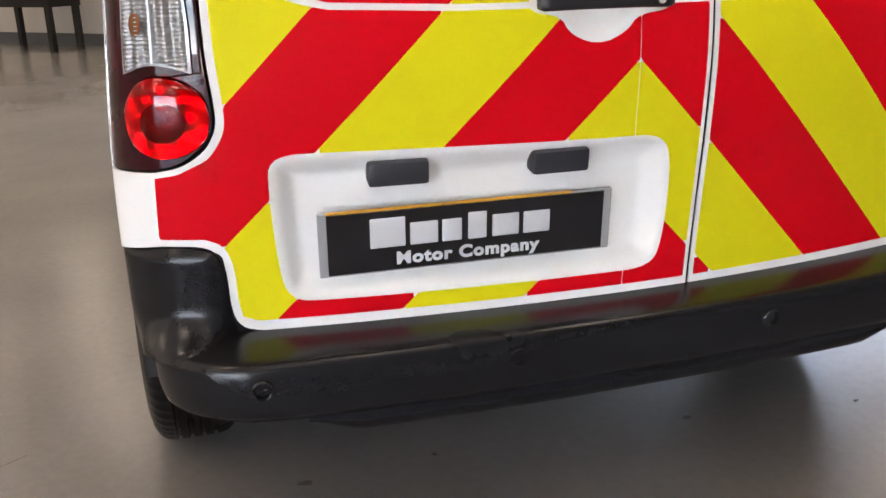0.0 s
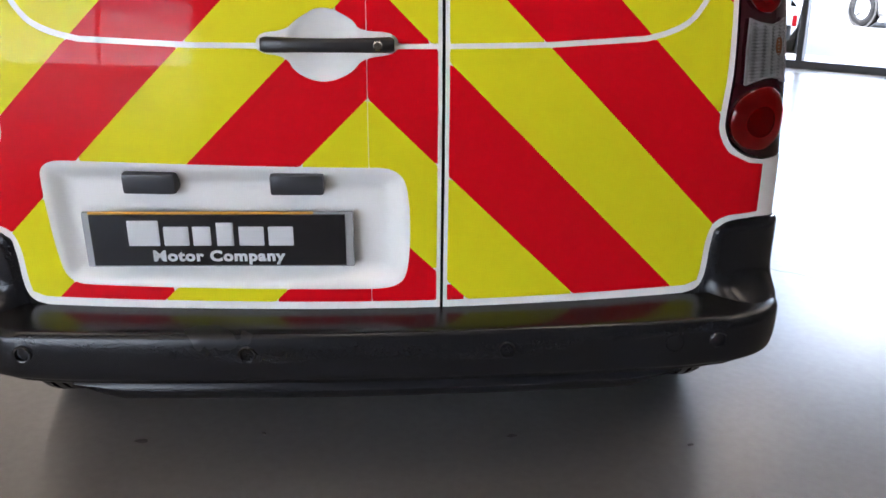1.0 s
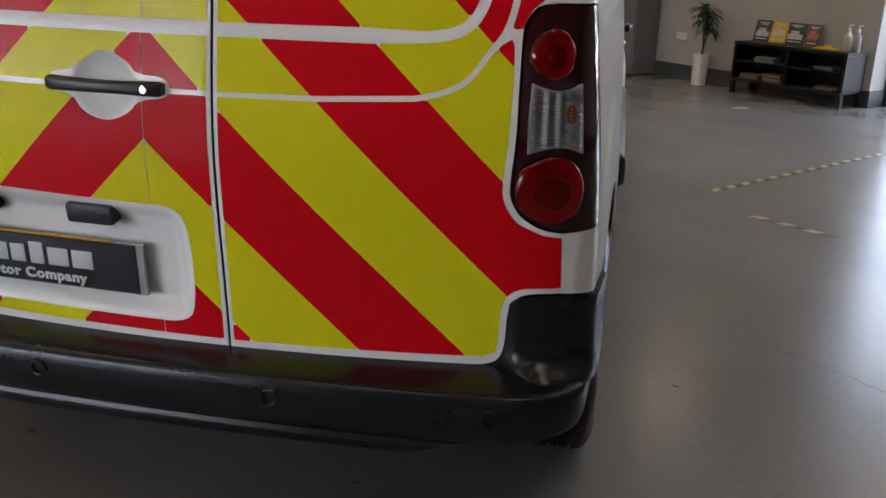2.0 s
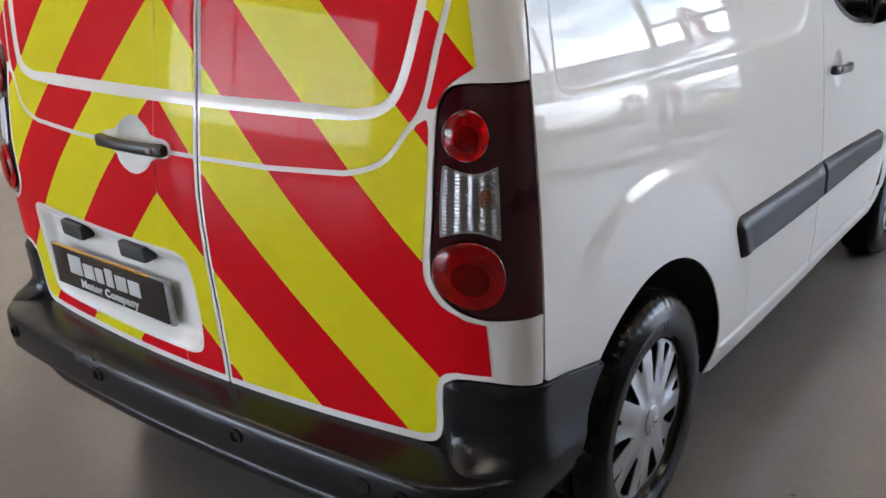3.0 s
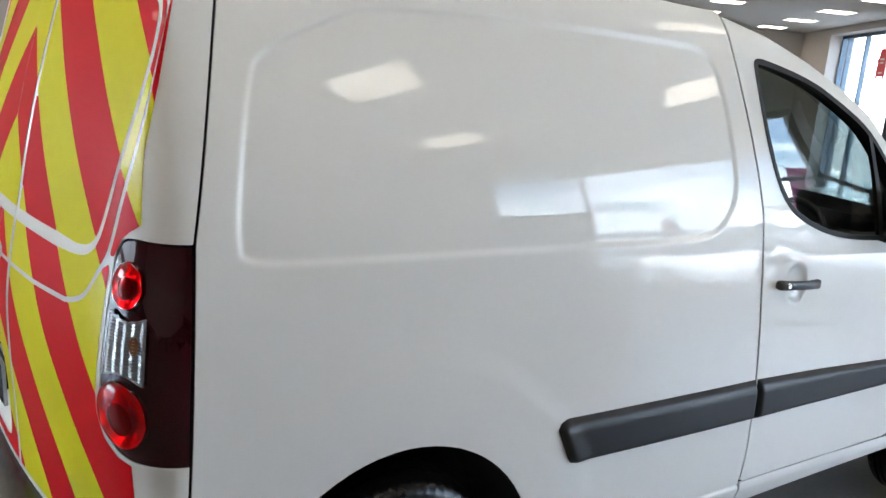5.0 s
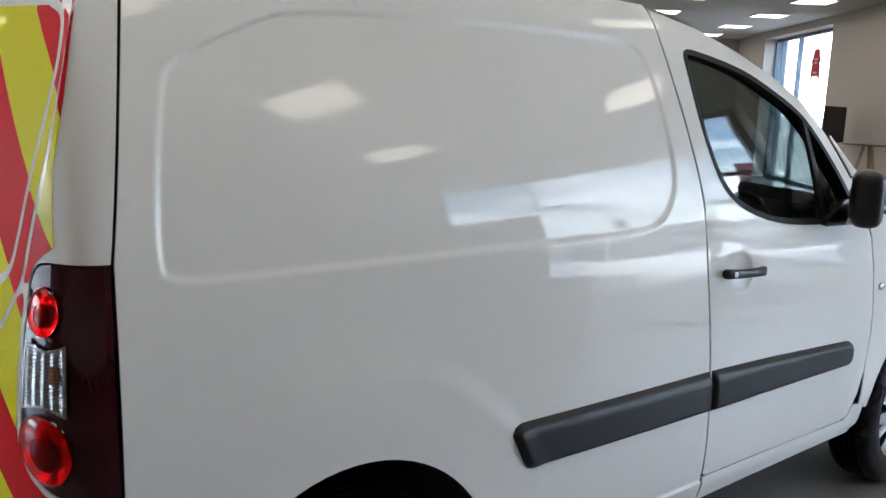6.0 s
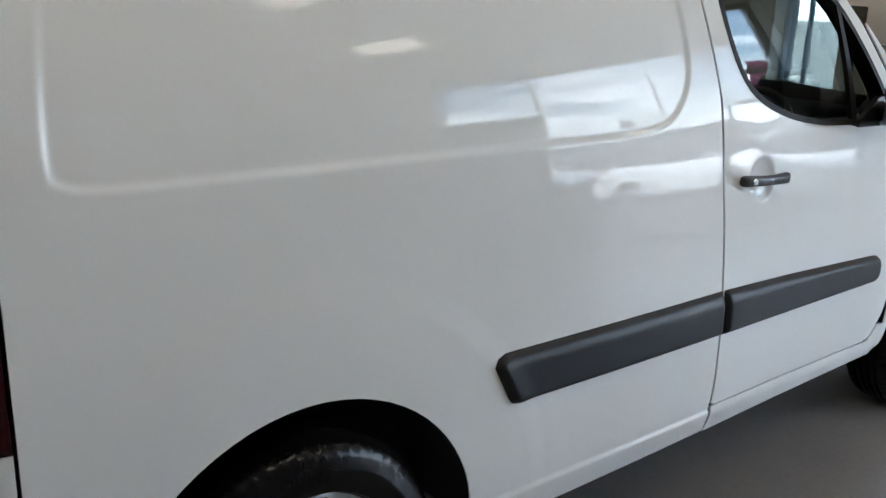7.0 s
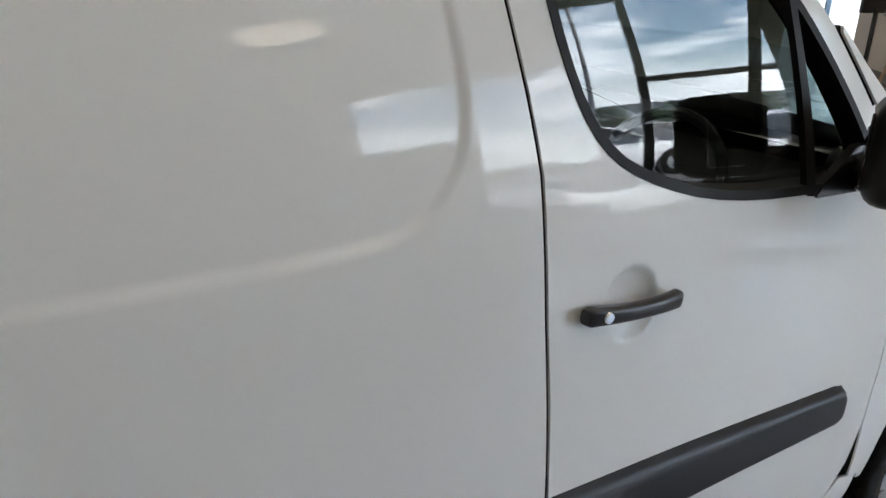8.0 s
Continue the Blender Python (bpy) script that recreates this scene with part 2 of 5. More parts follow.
class Below:
    """The half plane where a . p < c."""

    def __init__(self, a, c):
        n = math.hypot(*a)
        self.a, self.c = np.array(a, float) / n, c / n

    def __call__(self, at):
        return at @ self.a - self.c, np.tile(self.a, (len(at), 1))


def sheet(name, region, bounds, step, surface, material, parent, label="", hem=None, flip=False, split=False):
    """A panel over the part of a grid where all the regions hold, laid on a surface, with its rim turned in by hem."""
    (x0, x1), (z0, z1) = bounds
    nx, nz = max(2, int((x1 - x0) / step) + 2), max(2, int((z1 - z0) / step) + 2)
    gx, gz = np.meshgrid(np.linspace(x0, x1, nx), np.linspace(z0, z1, nz), indexing="ij")
    at = np.stack([gx.ravel(), gz.ravel()], 1)

    def worst(p):
        got = [r(p) for r in region]
        d = np.stack([g[0] for g in got])
        k = d.argmax(0)
        return d.max(0), np.stack([g[1] for g in got])[k, np.arange(len(p))]

    d, g = worst(at)
    inside = d < -0.25 * step
    edge = ~inside & (d < 3 * step)
    for _ in range(5):
        dd, gg = worst(at[edge])
        move = np.where((dd > 0) | (dd > -0.3 * step), dd, 0)
        at[edge] -= move[:, None] * gg
    ok = inside.reshape(nx, nz)
    cells = ok[:-1, :-1] | ok[1:, :-1] | ok[1:, 1:] | ok[:-1, 1:]
    idx = np.arange(nx * nz).reshape(nx, nz)
    ci, cj = np.nonzero(cells)
    quads = np.stack([idx[ci, cj], idx[ci + 1, cj], idx[ci + 1, cj + 1], idx[ci, cj + 1]], 1)
    # separate pieces
    owner = np.arange(nx * nz)
    while True:
        low = owner[quads].min(1)
        before = owner.copy()
        for k in range(4):
            np.minimum.at(owner, quads[:, k], low)
        owner = owner[owner]
        if (owner == before).all():
            break
    piece = owner[quads[:, 0]]
    ids, sizes = np.unique(piece, return_counts=True)
    if len(ids) > 1:
        if split:
            for one in ids[sizes >= 3]:
                grid_sheet(name, at, quads[piece == one], surface, material, parent, label, hem, flip)
            return None
        quads = quads[piece == ids[sizes.argmax()]]
    return grid_sheet(name, at, quads, surface, material, parent, label, hem, flip)


def grid_sheet(name, at, quads, surface, material, parent, label, hem, flip):
    used, inv = np.unique(quads, return_inverse=True)
    quads = inv.reshape(-1, 4)
    pts = surface(at[used, 0], at[used, 1])
    verts, faces = list(pts), [tuple(q) for q in quads]
    outer_faces = len(faces)
    if hem is not None:
        back = hem(at[used, 0], at[used, 1]) if callable(hem) else pts + np.array(hem)
        count = {}
        for q in quads:
            for a, b in zip(q, np.roll(q, -1)):
                count[(a, b)] = 1
        rim = [(a, b) for a, b in count if (b, a) not in count]
        n = len(verts)
        ids = {v: n + 3 * i for i, v in enumerate(dict.fromkeys(v for e in rim for v in e))}
        for v in ids:
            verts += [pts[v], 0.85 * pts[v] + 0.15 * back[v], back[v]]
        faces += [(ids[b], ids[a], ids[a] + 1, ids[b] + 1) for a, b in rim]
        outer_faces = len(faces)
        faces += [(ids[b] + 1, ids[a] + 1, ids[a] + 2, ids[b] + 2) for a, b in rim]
    if flip:
        verts = [(-v[0] - LEFT_MORE, v[1], v[2]) for v in verts]
        faces = [f[::-1] for f in faces]
    ob = mesh_object(name, verts, faces, material, parent, label)
    # inner rim coloured near-black: shade of gaps and recesses put into the colour
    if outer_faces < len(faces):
        ob.data.materials.append(RUBBER_AND_GAP_SHADE)
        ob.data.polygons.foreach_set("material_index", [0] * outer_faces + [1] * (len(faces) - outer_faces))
    return ob


def ramp(t):
    t = np.clip(t, 0, 1)
    return t * t * (3 - 2 * t)


def curve_through(xs, ys):
    """A smooth function through given stations."""
    xs, ys = np.array(xs, float), np.array(ys, float)
    h = np.diff(xs)
    d = np.diff(ys) / h
    m = np.r_[d[0], (d[:-1] * h[1:] + d[1:] * h[:-1]) / (h[1:] + h[:-1]), d[-1]]

    def f(x):
        x = np.clip(x, xs[0], xs[-1])
        k = np.clip(np.searchsorted(xs, x) - 1, 0, len(h) - 1)
        t = (x - xs[k]) / h[k]
        return ((1 + 2 * t) * (1 - t) ** 2 * ys[k] + t * (1 - t) ** 2 * h[k] * m[k] + t * t * (3 - 2 * t) * ys[k + 1] + t * t * (t - 1) * h[k] * m[k + 1])

    return f


# ---- the van ----
HUB_R, HUB_F, HUB_Z = 0.658, 3.390, 0.2875
# half width by height: its slope runs smoothly from the sill through the shoulder to the roof
SLOPE = curve_through([0.18, 0.24, 0.30, 0.36, 0.45, 0.57, 0.68, 0.80, 0.94, 1.02, 1.09, 1.115, 1.14, 1.18, 1.22, 1.26, 1.30, 1.36, 1.46, 1.62, 1.70, 1.75, 1.79, 1.81],
                      [0.36, 0.33, 0.30, 0.10, 0.02, 0.0, -0.026, -0.066, -0.090, -0.103, -0.112, -0.118, -0.130, -0.155, -0.182, -0.207, -0.230, -0.256, -0.284, -0.308, -0.34, -0.62, -1.30, -1.7])
ZS = np.arange(0.18, 1.8105, 0.0005)
XS = np.cumsum(np.convolve(np.pad(SLOPE(ZS), 15, mode="edge"), np.hanning(33)[1:-1] / np.hanning(33)[1:-1].sum(), "valid")) * 0.0005
XS += 0.897 - np.interp(0.57, ZS, XS)


# the flanks are bowed along their length
YS = np.arange(-0.1, 4.5, 0.002)
BOW = np.cumsum(curve_through([-0.1, 0.5, 1.0, 1.42, 1.7, 1.9, 2.1, 2.4, 3.0, 4.5], [0.030, 0.0265, 0.0151, 0.0, -0.0101, -0.0165, -0.016, -0.007, -0.003, -0.003])(YS)) * 0.002
BOW -= np.interp(1.42, YS, BOW)


def half_width(z):
    return np.interp(z, ZS, XS)


LEFT_MORE = 0.024     # the left flank stands this much farther from the plate's side of the middle
CROWN = 0.122         # how far the rear face falls back towards its corners
rear_line = curve_through([0.30, 0.44, 0.60, 0.75, 0.90, 1.0, 1.1, 1.3, 1.5, 1.7, 1.80], [0, -0.001, -0.014, -0.029, -0.036, -0.029, -0.017, 0.007, 0.044, 0.094, 0.138])
roof_line = curve_through([0.0, 0.9, 1.70, 1.95, 2.20, 2.50, 2.70, 2.86, 3.10, 3.25, 3.7, 4.1], [1.772, 1.785, 1.779, 1.746, 1.682, 1.560, 1.430, 1.278, 1.140, 1.09, 1.01, 0.86])
PRESS = smooth_poly([(0.230, 1.17), (0.238, 1.30), (0.262, 1.46), (0.285, 1.535), (0.46, 1.616), (0.56, 1.655), (1.08, 1.674), (1.52, 1.674), (1.67, 1.668), (1.735, 1.585),
                     (1.776, 1.38), (1.784, 1.25), (1.71, 1.155), (1.60, 1.130), (1.20, 1.126), (0.45, 1.115), (0.245, 1.113)], 3)
HOLLOW = smooth_poly([(-0.650, 0.70), (-0.645, 0.752), (-0.55, 0.752), (-0.05, 0.742), (0.045, 0.742), (0.064, 0.68), (0.062, 0.53), (0.040, 0.488), (-0.06, 0.488), (-0.56, 0.492), (-0.628, 0.496), (-0.642, 0.56)], 3)
WIN = smooth_poly([(1.893, 1.625), (1.897, 1.658), (1.95, 1.660), (2.203, 1.618), (2.37, 1.557), (2.53, 1.487), (2.655, 1.372), (2.82, 1.190), (2.86, 1.118), (2.71, 1.102), (2.34, 1.116), (2.11, 1.176), (2.000, 1.250), (1.932, 1.40)], 2)
in_press, in_hollow, in_window = Inside(PRESS), Inside(HOLLOW), Inside(WIN)


def side_x(y, z):
    """Half width of the body side at (y, z)."""
    x = half_width(z) + np.interp(y, YS, BOW) - 0.095 * ramp((y - 3.0) / 1.25) ** 2
    r = np.hypot(y - HUB_R, z - 0.29)
    x = x + 0.0068 * (1 - ramp((r - 0.578) / 0.066)) * ramp((z - 0.25) / 0.2) * ramp((y - 0.20) / 0.30)
    x = x + 0.007 * (1 - ramp((z - 0.324) / 0.012)) * ramp((y - 1.06) / 0.04) * ramp((2.96 - y) / 0.04)
    r = np.hypot(y - HUB_F, z - 0.29)
    x = x + 0.015 * (1 - ramp((r - 0.41) / 0.12)) * ramp((z - 0.25) / 0.2)
    return x


def side_surface(y, z):
    p = np.stack([y, z], 1)
    d = in_press(p)[0]
    x = side_x(y, z) - 0.0055 * np.clip(-d / (0.013 + 0.003 * ramp((y - 0.6) / 0.8)), 0, 1) ** 1.25
    near = in_window(p)[0]
    x = x + 0.0010 * np.exp(-((near - 0.085) / 0.055) ** 2) * ramp((2.35 - y) / 0.3) * ramp((1.42 - z) / 0.2)
    r = np.hypot((y - 2.107) / 1.0, z - 0.983)
    x = x - 0.016 * np.sqrt(np.clip(1 - (r / 0.060) ** 2, 0, 1))
    return np.stack([x, y, z], 1)


def wrap(s, z):
    """The rear face, running round the corner into the side: s is the way across."""
    more = LEFT_MORE * ramp((-s - 0.3) / 0.3)
    a = np.abs(s) - more
    edge_y = 0.150 + 0.13 * np.clip(z - 1.16, 0, 1)
    r0 = rear_line(z) + CROWN * 0.72 ** 2 - 0.0017
    xs = side_x(edge_y, z)
    t = np.clip((a - 0.72) / 0.2, 0, 1)
    cx = (1 - t) ** 2 * 0.72 + 2 * t * (1 - t) * (xs - 0.006) + t * t * xs
    cy = (1 - t) ** 2 * r0 + 2 * t * (1 - t) * (r0 + 1.44 * CROWN * (xs - 0.726)) + t * t * edge_y
    sy = edge_y + (a - 0.92)
    x = np.where(a < 0.72, a, np.where(a < 0.92, cx, side_x(sy, z)))
    y = np.where(a < 0.72, rear_line(z) + CROWN * a * a - 0.0017, np.where(a < 0.92, cy, sy))
    return np.sign(s) * (x + more), y


def rear_surface(lift):
    def f(s, z):
        x, y = wrap(s, z)
        t = np.clip((np.abs(s) - np.where(s < 0, LEFT_MORE, 0) - 0.72) / 0.2, 0, 1)
        out = np.stack([np.sin(t * 1.35) * np.sign(s), -np.cos(t * 1.35)], 1)
        p = np.stack([s, z], 1)
        d = in_hollow(p)[0]
        dip = 0.030 * ramp(-d / 0.045)
        for shape in DOOR_PANES:
            dip = dip + 0.0045 * ramp(-shape(p)[0] / 0.0085)
        r = np.hypot(s + 0.092, z - 0.977)
        dip = dip + 0.018 * np.sqrt(np.clip(1 - (r / 0.061) ** 2, 0, 1))
        return np.stack([x + lift * out[:, 0], y + lift * out[:, 1] + dip, z], 1)

    return f


def s_of(x):
    """The way across that belongs to a true x near the corner."""
    a = abs(x)
    if a <= 0.72:
        return x
    t = (0.278 - math.sqrt(max(0.278 ** 2 - 0.532 * (a - 0.72), 0))) / 0.266
    return math.copysign(0.72 + 0.2 * t, x)


def flowing(pts, n=4):
    """A smooth open line through the points, n steps to each span."""
    p = np.array(pts, float)
    e = np.vstack([2 * p[0] - p[1], p, 2 * p[-1] - p[-2]])
    out = []
    for a, b, c, d in zip(e, e[1:], e[2:], e[3:]):
        for k in range(n):
            t = k / n
            out.append(tuple(0.5 * (2 * b + (c - a) * t + (2 * a - 5 * b + 4 * c - d) * t * t + (3 * b - a - 3 * c + d) * t ** 3)))
    return out + [tuple(p[-1])]


def across(pts, n=4):
    return flowing([(s_of(x), z) for x, z in pts], n)


OUTER = across([(0.52, 0.986), (0.57, 0.999), (0.612, 1.022), (0.647, 1.07), (0.680, 1.122), (0.700, 1.22), (0.721, 1.323), (0.738, 1.43), (0.735, 1.53), (0.715, 1.60)])
WINDOW = across([(0.53, 1.096), (0.585, 1.106), (0.622, 1.135), (0.645, 1.20), (0.666, 1.30), (0.690, 1.42), (0.697, 1.52), (0.680, 1.60), (0.62, 1.628)])
# pressed window shapes of the two rear doors
DOOR_PANES = (Inside([(0.137, 1.094), (0.43, 1.096)] + WINDOW + [(0.137, 1.644)]),
              Inside([(0.124, 1.094), (-0.43, 1.096)] + [(-s - LEFT_MORE * float(ramp((s - 0.3) / 0.3)), z) for s, z in WINDOW] + [(0.124, 1.644)]))


def shifted(pts, d):
    """An open line moved sideways by d (to its right)."""
    p = np.array(pts)
    t = np.gradient(p, axis=0)
    n = np.stack([t[:, 1], -t[:, 0]], 1) / np.hypot(*t.T)[:, None]
    return [tuple(q) for q in p + d * n]


van = thing("van", "white panel van with red and yellow chevron rear doors, parked indoors", "van", pose(0, 0, 0.03))

# lamp opening and bumper notch on the right; the left is its mirror
LAMP_EDGE = across([(0.80, 0.733), (0.762, 0.742), (0.727, 0.764), (0.704, 0.800), (0.701, 0.835), (0.707, 0.93), (0.706, 1.09), (0.711, 1.128), (0.735, 1.156), (0.78, 1.163)])
NOTCH = across([(0.655, 0.441), (0.682, 0.448), (0.697, 0.464), (0.704, 0.495), (0.707, 0.555), (0.719, 0.588), (0.745, 0.603), (0.80, 0.606)])
RIGHT_DOOR = [(0.1335, 0.440)] + NOTCH + [(0.93, 0.592), (0.93, 0.733)] + LAMP_EDGE + [(0.93, 1.163), (0.93, 1.775), (0.1335, 1.785)]
LEFT_DOOR = [(-s - LEFT_MORE if s > 0 else -s, z) for s, z in ([(-0.1275, 0.440)] + NOTCH + [(0.93, 0.592), (0.93, 0.733)] + LAMP_EDGE + [(0.93, 1.163), (0.93, 1.775), (-0.1275, 1.785)])]


def rear_door(name, outline, sign, label):
    lo, hi = min(p[0] for p in outline), max(p[0] for p in outline)
    limits = [Below((1, 0), 0.9185), Below((-1, 0), 0.9185 + LEFT_MORE)]
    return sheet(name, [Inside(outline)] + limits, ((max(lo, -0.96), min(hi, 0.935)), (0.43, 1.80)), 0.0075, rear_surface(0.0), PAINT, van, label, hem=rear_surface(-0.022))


right_door = rear_door("rear_door", RIGHT_DOOR, 1, "narrow white rear door with red and yellow chevrons")
left_door = rear_door("rear_door", LEFT_DOOR, -1, "wide white rear door with chevrons, handle and plate hollow")

# film pieces: each stripe is cut from a piece of livery
SEAM = -0.013


LOWER = [(0.1415, 0.456), (0.660, 0.460)] + across([(0.686, 0.470), (0.691, 0.50), (0.694, 0.56), (0.706, 0.598), (0.735, 0.616)]) + across([(0.803, 0.618), (0.800, 0.724)], 1) + across([(0.765, 0.730), (0.716, 0.757), (0.691, 0.797), (0.688, 0.838), (0.694, 0.93), (0.693, 1.084), (0.672, 1.088)]) + shifted(OUTER[:13], 0.0065)[::-1] + [(0.33, 0.9705), (0.1415, 0.9695)]
MIDDLE = [(0.1415, 0.979), (0.33, 0.981)] + shifted(OUTER, -0.0045) + [(0.64, 1.655), (0.1415, 1.665), (0.1415, 1.650), (0.60, 1.645)] + shifted(WINDOW, 0.012)[::-1] + [(0.43, 1.080), (0.1415, 1.080)]
PANE_PIECE = [(0.1415, 1.106), (0.43, 1.108)] + shifted(WINDOW, -0.009) + [(0.1415, 1.632)]
POST_PIECE = shifted(OUTER, 0.008)[16:] + across([(0.70, 1.66), (0.75, 1.70), (0.775, 1.66), (0.783, 1.45), (0.770, 1.324), (0.792, 1.19)], 1) + across([(0.755, 1.172), (0.722, 1.150), (0.705, 1.118), (0.690, 1.115)])
HANDLE_ZONE = smooth_poly([(-0.215, 0.962), (-0.215, 0.998), (-0.160, 1.003), (-0.1415, 1.022), (-0.092, 1.050), (-0.035, 1.022), (-0.026, 1.002), (0.044, 1.000), (0.048, 0.960), (-0.02, 0.954), (-0.040, 0.926), (-0.092, 0.906), (-0.145, 0.926), (-0.160, 0.957)], 2)
HOLLOW_ZONE = [tuple(p) for p in shifted(list(HOLLOW) + [HOLLOW[0]], -0.003)[:-1]]


def mirrored(pts, gap=0.0):
    return [(-s - LEFT_MORE, z) for s, z in pts]


def livery(door, outline, holes=(), limits=()):
    outline = np.array(outline)
    lo, hi = outline.min(0), outline.max(0)
    base = [Inside(outline)] + [Inside(h, hole=True) for h in holes] + list(limits)
    cuts = [-0.2, 0.420, 0.641, 0.867, 1.087, 1.304, 1.523, 1.743, 1.963, 2.183, 2.403, 2.623]
    for side in (1, -1):
        half = Below((-1, 0), -SEAM - 0.0006) if side > 0 else Below((1, 0), SEAM - 0.0006)
        for k, (a, b) in enumerate(zip(cuts, cuts[1:])):
            # across the seam the stripes are mirrored
            if side > 0:
                band = [Below((1, 1), b), Below((-1, -1), -a)]
            else:
                band = [Below((-1, 1), b - 2 * SEAM), Below((1, -1), -a + 2 * SEAM)]
            region = base + [half] + band
            gx, gz = np.meshgrid(np.arange(lo[0], hi[0], 0.006), np.arange(lo[1], hi[1], 0.006))
            at = np.stack([gx.ravel(), gz.ravel()], 1)
            inside = np.all([r(at)[0] < -0.001 for r in region], axis=0)
            if inside.sum() < 6:
                continue
            p0, p1 = at[inside].min(0) - 0.012, at[inside].max(0) + 0.012
            red = k % 2 == 1
            sheet("red_stripe" if red else "yellow_stripe", region, ((p0[0], p1[0]), (p0[1], p1[1])), 0.0075,
                  rear_surface(0.0009), RED_FILM if red else YELLOW_FILM, door, split=True)


for piece in (LOWER, MIDDLE, PANE_PIECE, POST_PIECE):
    livery(right_door, piece)
wide = lambda pts: [(-s - LEFT_MORE * float(ramp((s - 0.3) / 0.3)) if s > 0.2 else 0.1195, z) for s, z in pts]
livery(left_door, wide(LOWER), holes=(HANDLE_ZONE, HOLLOW_ZONE))
livery(left_door, wide(MIDDLE), holes=(HANDLE_ZONE,))
livery(left_door, wide(PANE_PIECE))
livery(left_door, mirrored(POST_PIECE))

# the door glass stands a little steeper than the door
ZG = np.arange(1.05, 1.7005, 0.001)
XG = np.cumsum(curve_through([1.05, 1.19, 1.28, 1.34, 1.43, 1.60, 1.70], [-0.080, -0.106, -0.147, -0.174, -0.213, -0.230, -0.240])(ZG)) * 0.001
XG += float(half_width(1.62)) - 0.007 - np.interp(1.62, ZG, XG)

# side panels, front doors, wings, sills
DOOR_GAP = [(1.763, 1.764), (1.807, 1.62), (1.853, 1.442), (1.880, 1.32), (1.903, 1.205), (1.914, 1.08), (1.920, 0.99), (1.933, 0.85), (1.944, 0.70), (1.957, 0.568), (1.962, 0.45), (1.957, 0.352)]


def arc(cy, r, a0, a1, n=26):
    return [(cy + r * math.cos(radians(a0 + (a1 - a0) * k / n)), 0.29 + r * math.sin(radians(a0 + (a1 - a0) * k / n))) for k in range(n + 1)]


SIDE = ([(0.156, 0.598), (0.1555, 0.735), (0.1555, 1.16), (0.184, 1.38), (0.205, 1.54), (0.226, 1.70), (0.234, 1.772)] + [(1.0, 1.784), (1.758, 1.776)] + [(y - 0.004, z) for y, z in DOOR_GAP]
        + [(1.958, 0.262), (1.062, 0.245)] + arc(HUB_R + 0.004, 0.402, -5, 135.5) + [(0.366, 0.562), (0.195, 0.586), (0.170, 0.588)])
DOOR = ([(y + 0.004, z) for y, z in DOOR_GAP] + [(1.985, 0.345), (2.85, 0.350), (2.89, 0.362), (2.935, 0.44), (2.972, 0.54), (2.998, 0.66), (2.999, 0.76), (2.990, 0.92), (2.965, 1.035), (2.93, 1.105)]
        + [(2.84, 1.235), (2.68, 1.410), (2.54, 1.525), (2.38, 1.600), (2.20, 1.665), (1.98, 1.725)])
WING = ([(3.005, 0.66), (3.006, 0.76), (2.997, 0.92), (2.972, 1.04), (2.94, 1.11), (3.0, 1.13), (3.2, 1.105), (3.7, 1.01), (4.12, 0.86), (4.22, 0.62), (4.22, 0.40)] + [(3.79, 0.30)] + arc(HUB_F, 0.380, 4, 172) + [(2.993, 0.40), (2.955, 0.385), (2.975, 0.535)])
SILL = [(1.966, 0.340), (2.88, 0.344), (2.925, 0.40), (2.985, 0.395), (2.99, 0.31), (2.93, 0.285), (1.966, 0.258)]
A_POST = [(2.945, 1.118), (2.85, 1.246), (2.69, 1.421), (2.545, 1.537), (2.385, 1.612), (2.20, 1.677), (1.98, 1.737), (1.77, 1.772)] + [(y, float(roof_line(y)) + 0.003) for y in (1.8, 2.0, 2.2, 2.4, 2.6, 2.8, 3.0, 3.12)] + [(3.06, 1.135)]

